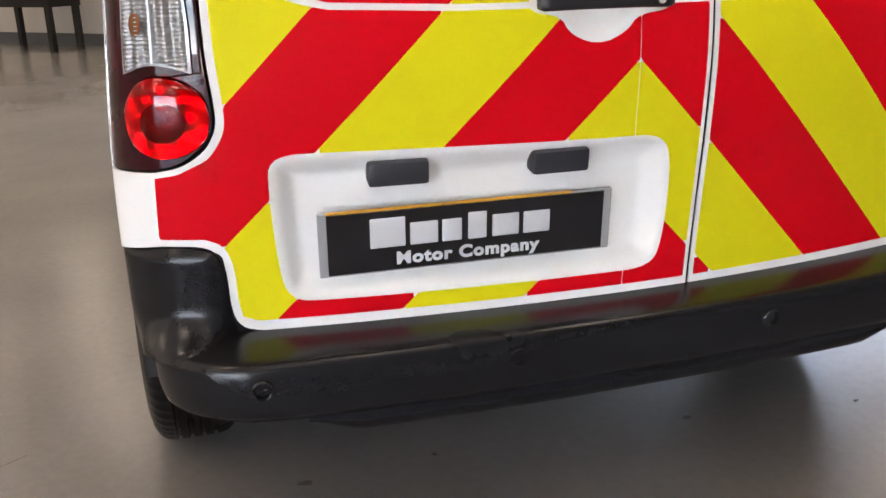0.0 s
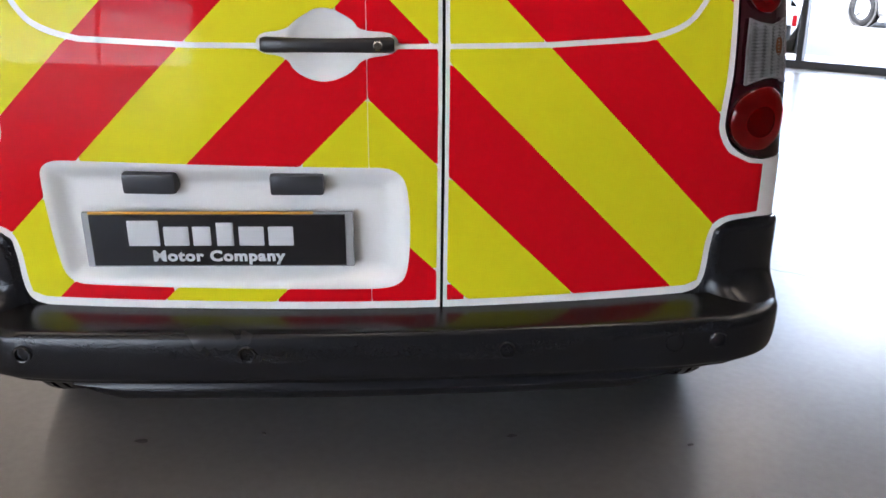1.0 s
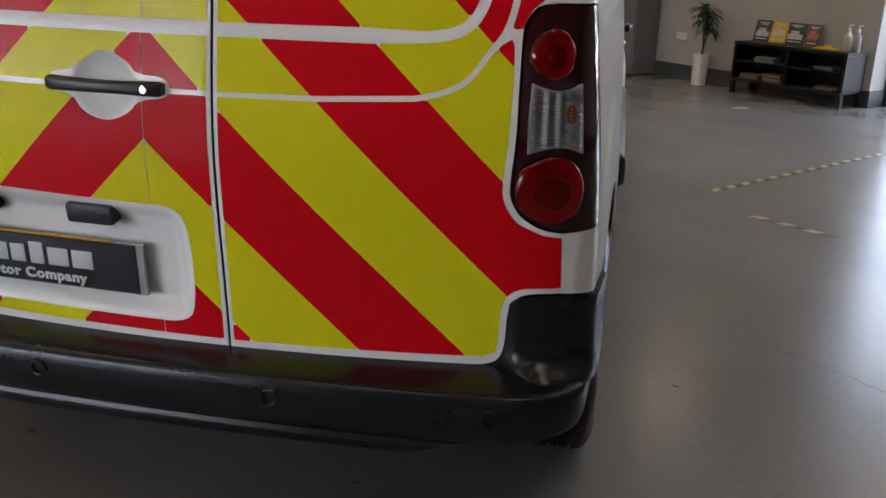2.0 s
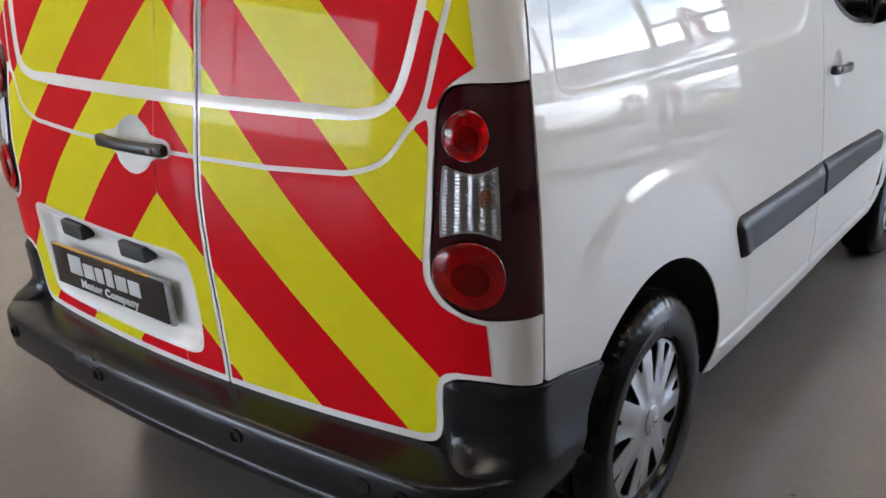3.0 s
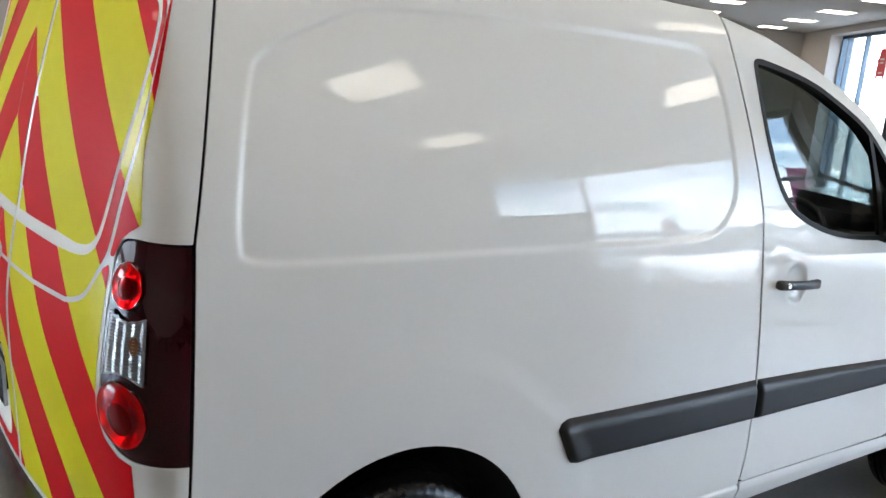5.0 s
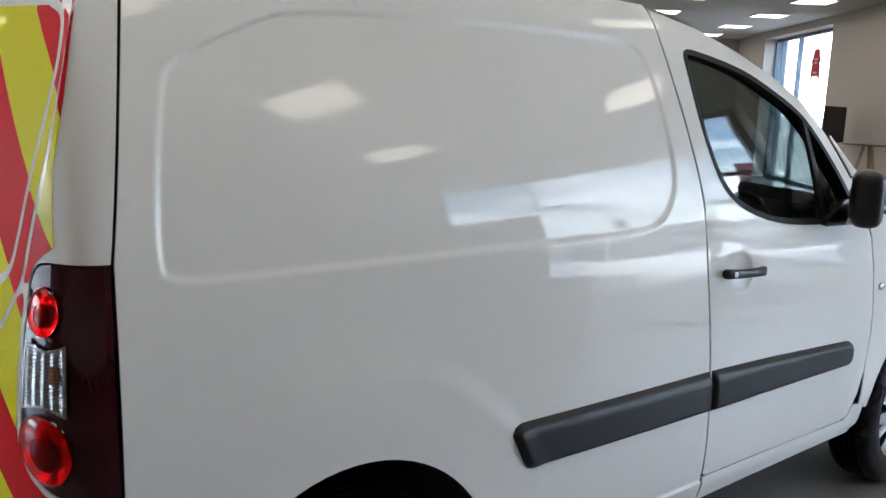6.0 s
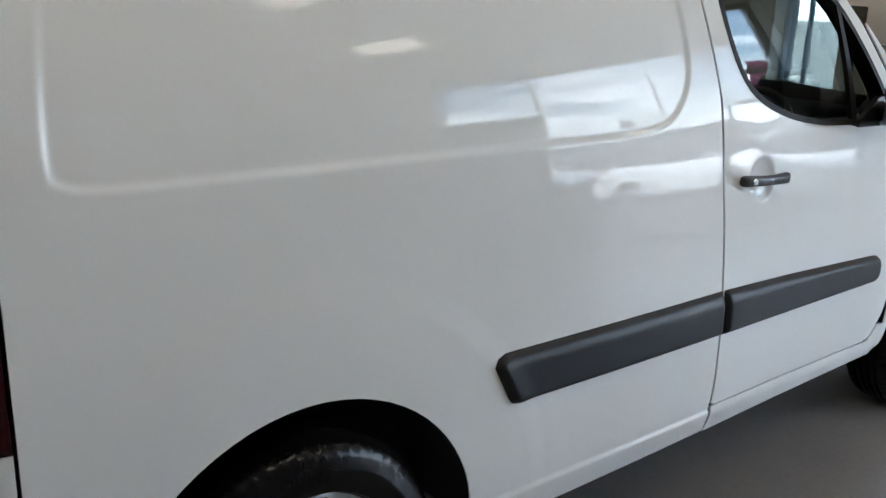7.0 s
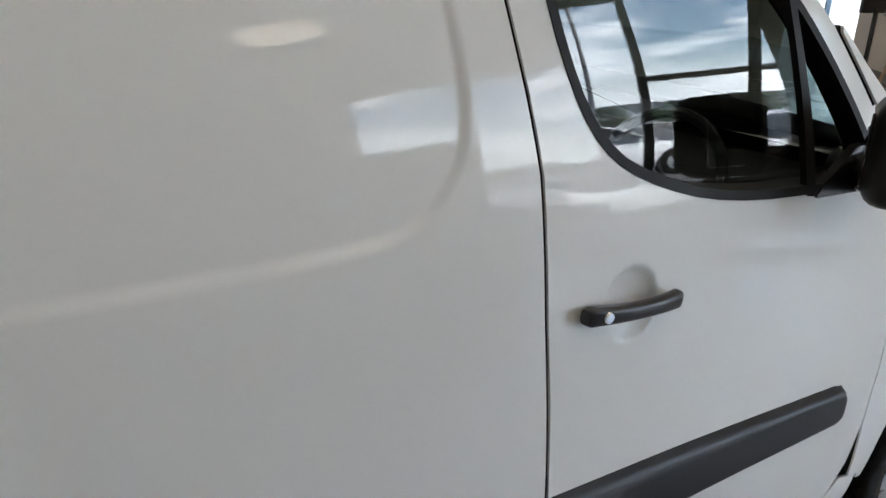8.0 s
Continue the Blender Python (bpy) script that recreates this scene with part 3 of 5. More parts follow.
for flip, step in ((False, 0.0065), (True, 0.02)):
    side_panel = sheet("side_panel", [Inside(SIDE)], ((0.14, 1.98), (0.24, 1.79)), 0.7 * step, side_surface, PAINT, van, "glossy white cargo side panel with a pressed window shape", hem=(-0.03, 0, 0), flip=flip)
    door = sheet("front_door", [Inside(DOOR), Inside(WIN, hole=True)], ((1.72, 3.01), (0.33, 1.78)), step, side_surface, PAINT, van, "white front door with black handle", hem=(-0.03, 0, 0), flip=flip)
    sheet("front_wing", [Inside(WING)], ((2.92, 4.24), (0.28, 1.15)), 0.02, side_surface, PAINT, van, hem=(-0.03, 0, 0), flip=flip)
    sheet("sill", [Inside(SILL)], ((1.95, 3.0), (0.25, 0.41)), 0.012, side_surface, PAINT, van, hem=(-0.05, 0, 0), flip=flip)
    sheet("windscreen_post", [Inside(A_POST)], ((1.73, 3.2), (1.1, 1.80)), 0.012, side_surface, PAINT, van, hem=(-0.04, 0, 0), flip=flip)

    def glass_surface(y, z):
        p = side_surface(y, z)
        p[:, 0] += np.interp(z, ZG, XG) - half_width(z) - 0.036 * (y - 1.9)
        return p

    pane = sheet("door_window", [Inside(WIN)], ((1.85, 2.87), (1.09, 1.67)), 0.02, glass_surface, SIDE_GLASS, door, "tinted side window reflecting the sky", flip=flip)

    def seal_surface(y, z):
        p = side_surface(y, z)
        p[:, 0] += 0.002
        return p

    inner = shifted(list(WIN) + [WIN[0]], -0.017)[:-1]
    inner2 = shifted(list(WIN) + [WIN[0]], 0.017)[:-1]
    ring_in = inner if Inside(WIN)(np.array([inner[0]]))[0][0] < 0 else inner2
    sheet("window_seal", [Inside(WIN), Inside(ring_in, hole=True)], ((1.85, 2.87), (1.09, 1.67)), 0.007, seal_surface, RUBBER_AND_GAP_SHADE, door, hem=(-0.055, 0, 0), flip=flip)
    DIVIDER = [(2.525, 1.482), (2.548, 1.468), (2.626, 1.100), (2.594, 1.104)]
    sheet("window_divider", [Inside(DIVIDER)], ((2.48, 2.64), (1.09, 1.49)), 0.007, seal_surface, RUBBER_AND_GAP_SHADE, door, hem=(-0.014, 0, 0), flip=flip)

# roof, windscreen, bonnet, nose
def top_loft(name, ys, material, label, crown=0.045, drop=0.0):
    verts, faces = [], []
    n = 24
    for y in ys:
        edge = float(roof_line(y)) - drop
        hw = float(side_x(np.array([y]), np.array([edge]))[0]) - 0.004
        if y < 0.4:
            hw -= 0.0
        for k in range(n + 1):
            q = -1 + 2 * k / n
            verts.append((hw * q, y, edge + crown * (1 - q * q)))
    for i in range(len(ys) - 1):
        for k in range(n):
            a = i * (n + 1) + k
            faces.append((a, a + 1, a + n + 2, a + n + 1))
    return mesh_object(name, verts, faces, material, van, label)


top_loft("roof", [0.125, 0.16, 0.25, 0.5, 0.9, 1.3, 1.7, 1.85, 1.98], PAINT, "white van roof")
top_loft("windscreen", [1.98, 2.1, 2.2, 2.4, 2.6, 2.8, 3.0, 3.1], SIDE_GLASS, "raked windscreen", 0.02, 0.035)
top_loft("bonnet", [3.1, 3.15, 3.2, 3.3, 3.5, 3.7, 3.9, 4.1], PAINT, "white bonnet")
nose = []
for z in (0.28, 0.45, 0.62, 0.75, 0.87):
    hw = float(side_x(np.array([4.1]), np.array([z]))[0])
    nose.append([(hw * math.sin(radians(a)) , 4.05 + (0.34 - 0.16 * max(0, z - 0.5)) * max(0.0, math.cos(radians(a))) ** 0.6, z) for a in range(-90, 91, 9)])
m_n = len(nose[0])
mesh_object("front_bumper", [v for row in nose for v in row], [(i * m_n + k, (i + 1) * m_n + k, (i + 1) * m_n + k + 1, i * m_n + k + 1) for i in range(4) for k in range(m_n - 1)], PAINT, van, "rounded front bumper")

# added dark core behind the panels, closes the gaps; its colour holds their shade
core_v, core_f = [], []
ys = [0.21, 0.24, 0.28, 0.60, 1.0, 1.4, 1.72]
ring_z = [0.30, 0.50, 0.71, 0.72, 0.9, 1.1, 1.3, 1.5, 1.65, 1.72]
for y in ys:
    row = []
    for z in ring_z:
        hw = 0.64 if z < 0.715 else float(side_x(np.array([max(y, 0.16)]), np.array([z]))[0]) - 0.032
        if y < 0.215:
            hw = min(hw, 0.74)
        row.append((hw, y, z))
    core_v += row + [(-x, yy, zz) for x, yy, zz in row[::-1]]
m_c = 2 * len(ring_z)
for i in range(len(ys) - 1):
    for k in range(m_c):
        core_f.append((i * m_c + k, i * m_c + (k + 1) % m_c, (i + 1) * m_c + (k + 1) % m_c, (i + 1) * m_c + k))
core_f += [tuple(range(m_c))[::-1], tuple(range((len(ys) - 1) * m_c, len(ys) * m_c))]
mesh_object("gap_shade_core", core_v, core_f, DARK, van, smooth=False)
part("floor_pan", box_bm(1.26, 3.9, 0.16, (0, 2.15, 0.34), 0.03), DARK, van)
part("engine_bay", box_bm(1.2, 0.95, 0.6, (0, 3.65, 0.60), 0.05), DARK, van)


# rear bumper: a moulded bar that sweeps round the corners to the wheel arches
def bumper_path():
    pts = [(x, -0.100 + 0.06 * x * x) for x in np.linspace(0, 0.74, 30)]
    x0, y0 = pts[-1]
    for a in np.linspace(10, 90, 12)[1:]:
        pts.append((x0 - 0.028 + 0.165 * math.sin(radians(a)), y0 + 0.165 - 0.165 * math.cos(radians(a))))
    xe, ye = pts[-1]
    pts += [(xe + 0.003, ye + 0.06), (xe + 0.004, ye + 0.12), (xe + 0.002, 0.288)]
    return [(-x + 0.014 * float(ramp((x - 0.3) / 0.4)), y) for x, y in pts[:0:-1]] + pts


BP = np.array(bumper_path())
tang = np.gradient(BP, axis=0)
norm = np.stack([tang[:, 1], -tang[:, 0]], 1) / np.hypot(*tang.T)[:, None]
profile = [(-0.14, 0.300), (-0.075, 0.297), (-0.042, 0.300), (-0.034, 0.306), (-0.032, 0.316), (-0.024, 0.3205), (-0.012, 0.322), (-0.006, 0.328), (-0.003, 0.340), (0.001, 0.366), (0.002, 0.400), (0.001, 0.416), (-0.003, 0.4245), (-0.010, 0.4290), (-0.022, 0.4315), (-0.06, 0.4365), (-0.118, 0.441)]
bv, bf = [], []
for (x, y), (nx_, ny_) in zip(BP, norm):
    up = 0.010 * float(ramp((abs(x) - 0.60) / 0.22))
    for o, z in profile:
        bv.append((x + o * nx_, y + o * ny_, z + up * max(0.0, (0.40 - z) / 0.10)))
w = len(profile)
for i in range(len(BP) - 1):
    for k in range(w - 1):
        bf.append((i * w + k, (i + 1) * w + k, (i + 1) * w + k + 1, i * w + k + 1))
bumper = mesh_object("rear_bumper", bv, bf, BLACK_PLASTIC, van, "black grained plastic rear bumper with parking sensors")

# under-lip set back below the bar, across the middle
lip_profile = [(-0.16, 0.266), (-0.060, 0.262), (-0.044, 0.266), (-0.038, 0.276), (-0.037, 0.292), (-0.044, 0.304)]
lip_v, lip_f = [], []
lip_at = [i for i in range(len(BP)) if abs(BP[i][0]) < 0.64]
for i in lip_at:
    ends = 0.030 * float(ramp((abs(BP[i][0]) - 0.52) / 0.12))
    lip_v += [(BP[i][0] + o * norm[i][0], BP[i][1] + o * norm[i][1], z + ends * (0.304 - z) / 0.04) for o, z in lip_profile]
n_l = len(lip_profile)
lip_f = [(i * n_l + k, (i + 1) * n_l + k, (i + 1) * n_l + k + 1, i * n_l + k + 1) for i in range(len(lip_at) - 1) for k in range(n_l - 1)]
mesh_object("under_lip", lip_v, lip_f, BLACK_PLASTIC, bumper)


def corner_at(s, z, end):
    p = rear_surface(0.0)(s, z)
    x, y = p[:, 0], p[:, 1]
    a = np.abs(s)
    t = np.clip((a - 0.72) / 0.2, 0, 1)
    out = np.stack([np.sin(t * 1.5), -np.cos(t * 1.5)], 1)
    flare = 0.078 * ramp((a - 0.703) / 0.06) - (0.078 - end) * ramp((a - 0.735) / 0.165)
    lift = 0.012 * ramp((0.603 - z) / 0.02) * ramp((a - 0.702) / 0.03) + flare * ramp((0.505 - z) / 0.085) ** 2 - (0.015 if end < 0 else 0.0) * ramp((a - 0.76) / 0.1)
    return np.stack([x + lift * out[:, 0], y + lift * out[:, 1], z], 1)


CORNER = across([(0.700, 0.424), (0.708, 0.50), (0.711, 0.556), (0.723, 0.586), (0.747, 0.599), (0.80, 0.602)]) + [(0.93, 0.588), (1.00, 0.582), (1.145, 0.556)] + [(0.77 + y, z) for y, z in arc(HUB_R + 0.004, 0.400, 138, 166)] + [(1.03, 0.385), (0.96, 0.405), (0.80, 0.420)]
for flip in (False, True):
    corner_surface = lambda q, z, end=(-0.004 if flip else 0.012): corner_at(q, z, end)
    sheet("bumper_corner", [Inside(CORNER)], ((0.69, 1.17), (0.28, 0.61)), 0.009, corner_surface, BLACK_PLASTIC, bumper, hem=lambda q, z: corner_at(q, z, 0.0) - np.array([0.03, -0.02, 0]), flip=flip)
for x in (-0.698, -0.258, 0.256, 0.698):
    y = -0.100 + 0.06 * x * x
    m = pose(x, y, 0.386, 0, 0, -math.degrees(math.atan(0.12 * x)) * -1)
    part("sensor_ring", lathe_bm([(0.0185, 0.004), (0.0180, -0.0055), (0.0160, -0.0075), (0.0138, -0.0070), (0.0122, 0.003)], 28, "y"), SENSOR_RING, bumper, smooth=True, m=m)
    part("parking_sensor", lathe_bm([(0.0001, -0.0012), (0.010, -0.0012), (0.0112, 0.004)], 24, "y"), BLACK_PLASTIC, bumper, smooth=True, m=m)
part("tow_cover", lathe_bm([(0.0001, -0.002), (0.0175, -0.002), (0.0185, 0.001), (0.0195, -0.001), (0.0200, 0.004)], 32, "y"), BLACK_PLASTIC, bumper, "round tow eye cover", smooth=True, m=pose(0.605, -0.0800, 0.384, 0, 0, 4.2))


# ---- wheels ----
def polar(r, deg):
    return (r * math.cos(radians(deg)), r * math.sin(radians(deg)))


def tyre_bm():
    """Tyre with grooved tread and slit shoulders; the outer wall faces +x."""
    right = [(0.206, 0.078), (0.212, 0.090), (0.228, 0.0965), (0.255, 0.0985), (0.262, 0.0975), (0.264, 0.0965), (0.283, 0.092), (0.300, 0.083), (0.309, 0.074), (0.314, 0.064), (0.3165, 0.052)]
    tread = []
    for h in (0.040, 0.013, -0.013, -0.040):
        tread += [(0.3175, h + 0.005), (0.3105, h + 0.004), (0.3105, h - 0.004), (0.3175, h - 0.005)]
    prof = right + tread + [(r, -h) for r, h in right[::-1]]
    bm = bmesh.new()
    steps, rings = 192, []
    for k in range(steps):
        a = 2 * math.pi * k / steps
        ring = []
        for r, h in prof:
            if k % 3 == 0 and 0.05 < abs(h) < 0.085 and r > 0.295:
                r -= 0.0035
            ring.append(bm.verts.new((h, r * math.cos(a), r * math.sin(a))))
        rings.append(ring)
    n = len(prof)
    for k in range(steps):
        a, b = rings[k], rings[(k + 1) % steps]
        for i in range(n - 1):
            bm.faces.new((a[i], b[i], b[i + 1], a[i + 1]))
    bmesh.ops.recalc_face_normals(bm, faces=bm.faces)
    return bm


def trim_height(y, z):
    r = np.hypot(y, z)
    h = 0.083 - 0.010 * (r / 0.2) ** 2 - 0.016 * ramp((r - 0.201) / 0.016) + 0.004 * ramp((0.06 - r) / 0.03)
    a = np.degrees(np.arctan2(z, y))
    fold = np.abs(((a + 4) % (360 / 7)) - 180 / 7) / (180 / 7)
    h = h - 0.0065 * ramp((fold - 0.35) / 0.6) * ramp((r - 0.05) / 0.08)
    return np.stack([h, y, z], 1)


def wheel(at, label):
    w = part("wheel", box_bm(0.05, 0.05, 0.05), DARK, van, label, m=at)
    part("tyre", tyre_bm(), TYRE, w, "black road tyre", smooth=True)
    part("rim", lathe_bm([(0.05, 0.02), (0.12, 0.02), (0.185, 0.03), (0.196, 0.06), (0.212, 0.086), (0.215, 0.088), (0.213, 0.05), (0.19, -0.08)], 64, "x"), DARK, w, "dark steel rim behind the trim", smooth=True)
    holes = []
    for k in range(7):
        a = k * 360 / 7 + 12
        holes.append(Inside([polar(0.086, a - 1.2), polar(0.105, a - 5.8), polar(0.145, a - 8.2), polar(0.192, a - 8.8), polar(0.195, a), polar(0.192, a + 7.4), polar(0.145, a + 5.2), polar(0.105, a + 2.4), polar(0.088, a + 0.6)], hole=True))
        b = a + 180 / 7
        holes.append(Inside([polar(0.135, b - 0.4), polar(0.162, b - 2.8), polar(0.192, b - 5.0), polar(0.195, b), polar(0.192, b + 4.0), polar(0.162, b + 2.0), polar(0.135, b + 0.4)], hole=True))
    ring = [polar(0.213, 5 * k) for k in range(72)]
    sheet("wheel_trim", [Inside(ring)] + holes, ((-0.216, 0.216), (-0.216, 0.216)), 0.0055, trim_height, SILVER, w, "silver plastic wheel trim with paired spokes", hem=(-0.022, 0, 0))
    cap = part("centre_cap", lathe_bm([(0.0001, 0.091), (0.034, 0.090), (0.038, 0.088), (0.041, 0.083), (0.042, 0.070)], 40, "x"), SILVER, w, smooth=True)
    bm = bmesh.new()
    for z in (0.004, -0.011):
        for sgn in (1, -1):
            got = bmesh.ops.create_cube(bm, size=1.0)["verts"]
            bmesh.ops.transform(bm, matrix=Matrix.Translation((0.091, sgn * 0.009, z)) @ Euler((radians(-38 * sgn), 0, 0)).to_matrix().to_4x4() @ Matrix.Diagonal((0.004, 0.021, 0.007, 1)), verts=got)
    part("emblem", bm, CHROME, w, "raised silver emblem")
    # moulded marks on the side wall
    for start, count in ((62, 11), (242, 8)):
        for k in range(count):
            a = radians(start + 4.6 * k)
            part("sidewall_mark", box_bm(0.0022, 0.011, 0.016, bevel=0.0006, seg=1), TYRE, w, m=Matrix.Translation((0.0985, 0.246 * math.cos(a), 0.246 * math.sin(a))) @ Euler((a - math.pi / 2, 0, 0)).to_matrix().to_4x4())
    return w


wheel(pose(0.798, HUB_R, HUB_Z, 20, 0, 0), "silver-trimmed rear wheel with road tyre")
wheel(pose(0.792, HUB_F, HUB_Z, 55, 0, 0), "silver-trimmed front wheel with road tyre")
wheel(pose(-0.811, HUB_R, HUB_Z, 0, 0, 180), "silver-trimmed rear wheel with road tyre")
wheel(pose(-0.811, HUB_F, HUB_Z, 30, 0, 180), "silver-trimmed front wheel with road tyre")
for hub in (HUB_R + 0.004, HUB_F):
    for sgn in (1, -1):
        v, f = [], []
        for k in range(41):
            a = radians(0 + 180 * k / 40)
            for x in (0.60, 0.74, 0.868):
                v.append((sgn * x - (LEFT_MORE if sgn < 0 else 0), hub + 0.410 * math.cos(a), 0.29 + 0.410 * math.sin(a)))
        f = [(3 * k + i, 3 * k + i + 1, 3 * k + i + 4, 3 * k + i + 3) for k in range(40) for i in (0, 1)]
        mesh_object("arch_liner", v, f, DARK, van)


# ---- rear lamps ----
def lamp_surface(lift):
    def f(s, z):
        x, y = wrap(s, z)
        a = np.abs(s)
        t = np.clip((a - 0.72) / 0.2, 0, 1)
        up = lift(s, z) if callable(lift) else lift
        return np.stack([x + up * np.sin(t * 1.35), y - up * np.cos(t * 1.35), z], 1)

    return f


def round_lens(owner, name, cs, cz, rs, rz, depth, material, flip, inner=0.0, base=0.004):
    ring = [(cs + rs * math.cos(radians(6 * k)), cz + rz * math.sin(radians(6 * k))) for k in range(60)]
    region = [Inside(ring)]
    if inner:
        region.append(Inside([(cs + inner * rs * math.cos(radians(6 * k)), cz + inner * rz * math.sin(radians(6 * k))) for k in range(60)], hole=True))
    dome = lambda s, z: base + depth * np.sqrt(np.clip(1 - ((s - cs) / rs) ** 2 - ((z - cz) / rz) ** 2, 0, 1))
    return sheet(name, region, ((cs - rs - 0.004, cs + rs + 0.004), (cz - rz - 0.004, cz + rz + 0.004)), 0.0035, lamp_surface(dome), material, owner, flip=flip)


LENS = [(s + 0.005, z + (0.004 if z < 0.9 else -0.004)) for s, z in LAMP_EDGE]
for flip in (False, True):
    outline = [(0.917, 0.737)] + LENS + [(0.917, 1.158)]
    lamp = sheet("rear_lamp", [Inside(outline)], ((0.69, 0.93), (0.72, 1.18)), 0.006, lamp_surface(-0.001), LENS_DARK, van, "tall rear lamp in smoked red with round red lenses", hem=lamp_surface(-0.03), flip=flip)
    s1, s2 = s_of(0.775), s_of(0.781)
    for name, cs, cz, rs, rz, high in (("indicator", s1, 1.074, 0.043, 0.046, 0.016), ("brake", s2, 0.822, 0.062, 0.067, 0.021)):
        lens_round = lambda k, q: Inside([(cs + q * rs * math.cos(radians(6 * j)), cz + q * rz * math.sin(radians(6 * j))) for j in range(60)])

        def bowl(s, z):
            qx, qz = (s - cs) / rs, (z - cz) / rz
            q, a = np.hypot(qx, qz), np.arctan2(qz, qx)
            facets = 0.0016 * np.sin(7 * a) * np.sin(q * 9) * ramp((q - 0.45) / 0.1)
            return 0.001 + 0.009 * np.clip(q - 0.35, 0, 1) ** 2 * 1.6 + facets + 0.005 * np.sqrt(np.clip(1 - (q / 0.30) ** 2, 0, 1))

        box = ((cs - rs - 0.004, cs + rs + 0.004), (cz - rz - 0.004, cz + rz + 0.004))
        sheet(name + "_reflector", [lens_round(0, 0.96)], box, 0.0028, lamp_surface(bowl), BOWL, lamp, flip=flip)
        round_lens(lamp, name + "_core", cs, cz - 0.1 * rz, rs * 0.50, rz * 0.48, 0.003, LENS_RED_DEEP, flip, base=0.0075)
        round_lens(lamp, name + "_lens", cs, cz, rs, rz, high - 0.002, RED_COVER, flip, base=0.002)
        round_lens(lamp, name + "_rim", cs, cz, rs * 1.03, rz * 1.03, 0.004, LENS_DARK, flip, inner=0.95, base=0.002)
    a0, a1 = s_of(0.729), s_of(0.828)
    clear = [(a0, 0.891), (a0 - 0.001, 0.96), (a0 + 0.001, 1.022)] + [(a0 + (a1 - a0) * k / 8, 1.022 - 0.013 * math.sin(math.pi * k / 8)) for k in range(1, 8)] + [(a1, 1.022), (a1 + 0.002, 0.96), (a1 + 0.002, 0.891)] + [(a1 + (a0 - a1) * k / 8, 0.891 + 0.014 * math.sin(math.pi * k / 8)) for k in range(1, 8)]
    ribs = lambda s, z: 0.0035 + 0.0020 * np.sin(z * 2 * math.pi / 0.0065) * (np.abs(s - 0.5 * (a0 + a1)) > 0.004) + 0.002 * np.cos(s * 2 * math.pi / 0.021)
    sheet("reversing_lens", [Inside(clear)], ((a0 - 0.006, a1 + 0.006), (0.88, 1.03)), 0.0021, lamp_surface(ribs), LENS_CLEAR, lamp, "clear ribbed reversing lens", flip=flip)
    inner = [((p[0] - 0.5 * (a0 + a1)) * 0.92 + 0.5 * (a0 + a1), (p[1] - 0.957) * 0.93 + 0.957) for p in clear]
    sheet("lens_frame", [Inside(clear), Inside(inner, hole=True)], ((a0 - 0.006, a1 + 0.006), (0.88, 1.03)), 0.0025, lamp_surface(0.008), mat("pale_lens_frame", (0.24, 0.24, 0.25), rough=0.2, coat=1.0), lamp, flip=flip)
    bulb = [(0.5 * (a0 + a1) + 0.024 + 0.011 * math.cos(radians(30 * k)), 0.966 + 0.019 * math.sin(radians(30 * k))) for k in range(12)]
    sheet("amber_bulb", [Inside(bulb)], ((a0, a1), (0.93, 0.99)), 0.003, lamp_surface(0.0062), mat("amber_bulb", (0.20, 0.075, 0.03), rough=0.2, coat=1.0), lamp, flip=flip)

# ---- plate, plate lamps, rear handle ----
plate = part("plate", box_bm(0.533, 0.010, 0.116, bevel=0.002, seg=1), CLEAR_PLASTIC, left_door, "black dealer plate with white lettering in a clear holder", m=pose(-0.312, 0.003, 0.5935, 4, 0, -2.2))
part("plate_face", box_bm(0.502, 0.004, 0.109, (-0.001, -0.006, 0), 0.001, 1), PLATE_BLACK, plate)
part("plate_edge", box_bm(0.440, 0.006, 0.004, (-0.032, -0.0045, 0.0575)), PLATE_AMBER, plate)
part("plate_pad", box_bm(0.42, 0.022, 0.07, (0, 0.014, 0), 0.004), BLACK_PLASTIC, plate)


def lettering(text, size, at, parent, material, name="lettering"):
    cu = bpy.data.curves.new(name, "FONT")
    cu.body, cu.size, cu.align_x, cu.align_y, cu.extrude, cu.offset = text, size, "CENTER", "CENTER", 0.0006, size * 0.042
    cu.space_character = 1.12
    tmp = new("tmp", cu)
    me = bpy.data.meshes.new_from_object(tmp.evaluated_get(bpy.context.evaluated_depsgraph_get()))
    bpy.data.objects.remove(tmp)
    me.materials.append(material)
    ob = new(name, me)
    ob.parent = parent
    ob.matrix_basis = pose(*at, 90, 0, 0) @ Matrix.Diagonal((1.14, 1, 1, 1))
    return ob


lettering("Motor Company", 0.0305, (-0.004, -0.0086, -0.034), plate, PLATE_WHITE)
# bold pale marks above the lettering
for x, wd, z, ht in ((-0.148, 0.062, 0.0155, 0.054), (-0.084, 0.050, 0.0095, 0.041), (-0.034, 0.036, 0.0095, 0.041), (0.012, 0.034, 0.0135, 0.050), (0.064, 0.050, 0.0095, 0.041), (0.122, 0.050, 0.0095, 0.041)):
    part("plate_mark", box_bm(wd, 0.006, ht, (x, -0.0066, z), 0.0029, 3), PLATE_WHITE, plate, smooth=True)
for x in (-0.437, -0.152):
    b = box_bm(0.104, 0.040, 0.042, bevel=0.007)
    part("plate_lamp", b, mat("plate_lamp_black", (0.03, 0.032, 0.038), rough=0.4, grain=0.06), left_door, "black plate lamp housing", smooth=True, m=pose(x, float(rear_line(0.71)) + CROWN * x * x + 0.010, 0.713, 8, 0, math.degrees(math.atan(0.2 * x))))


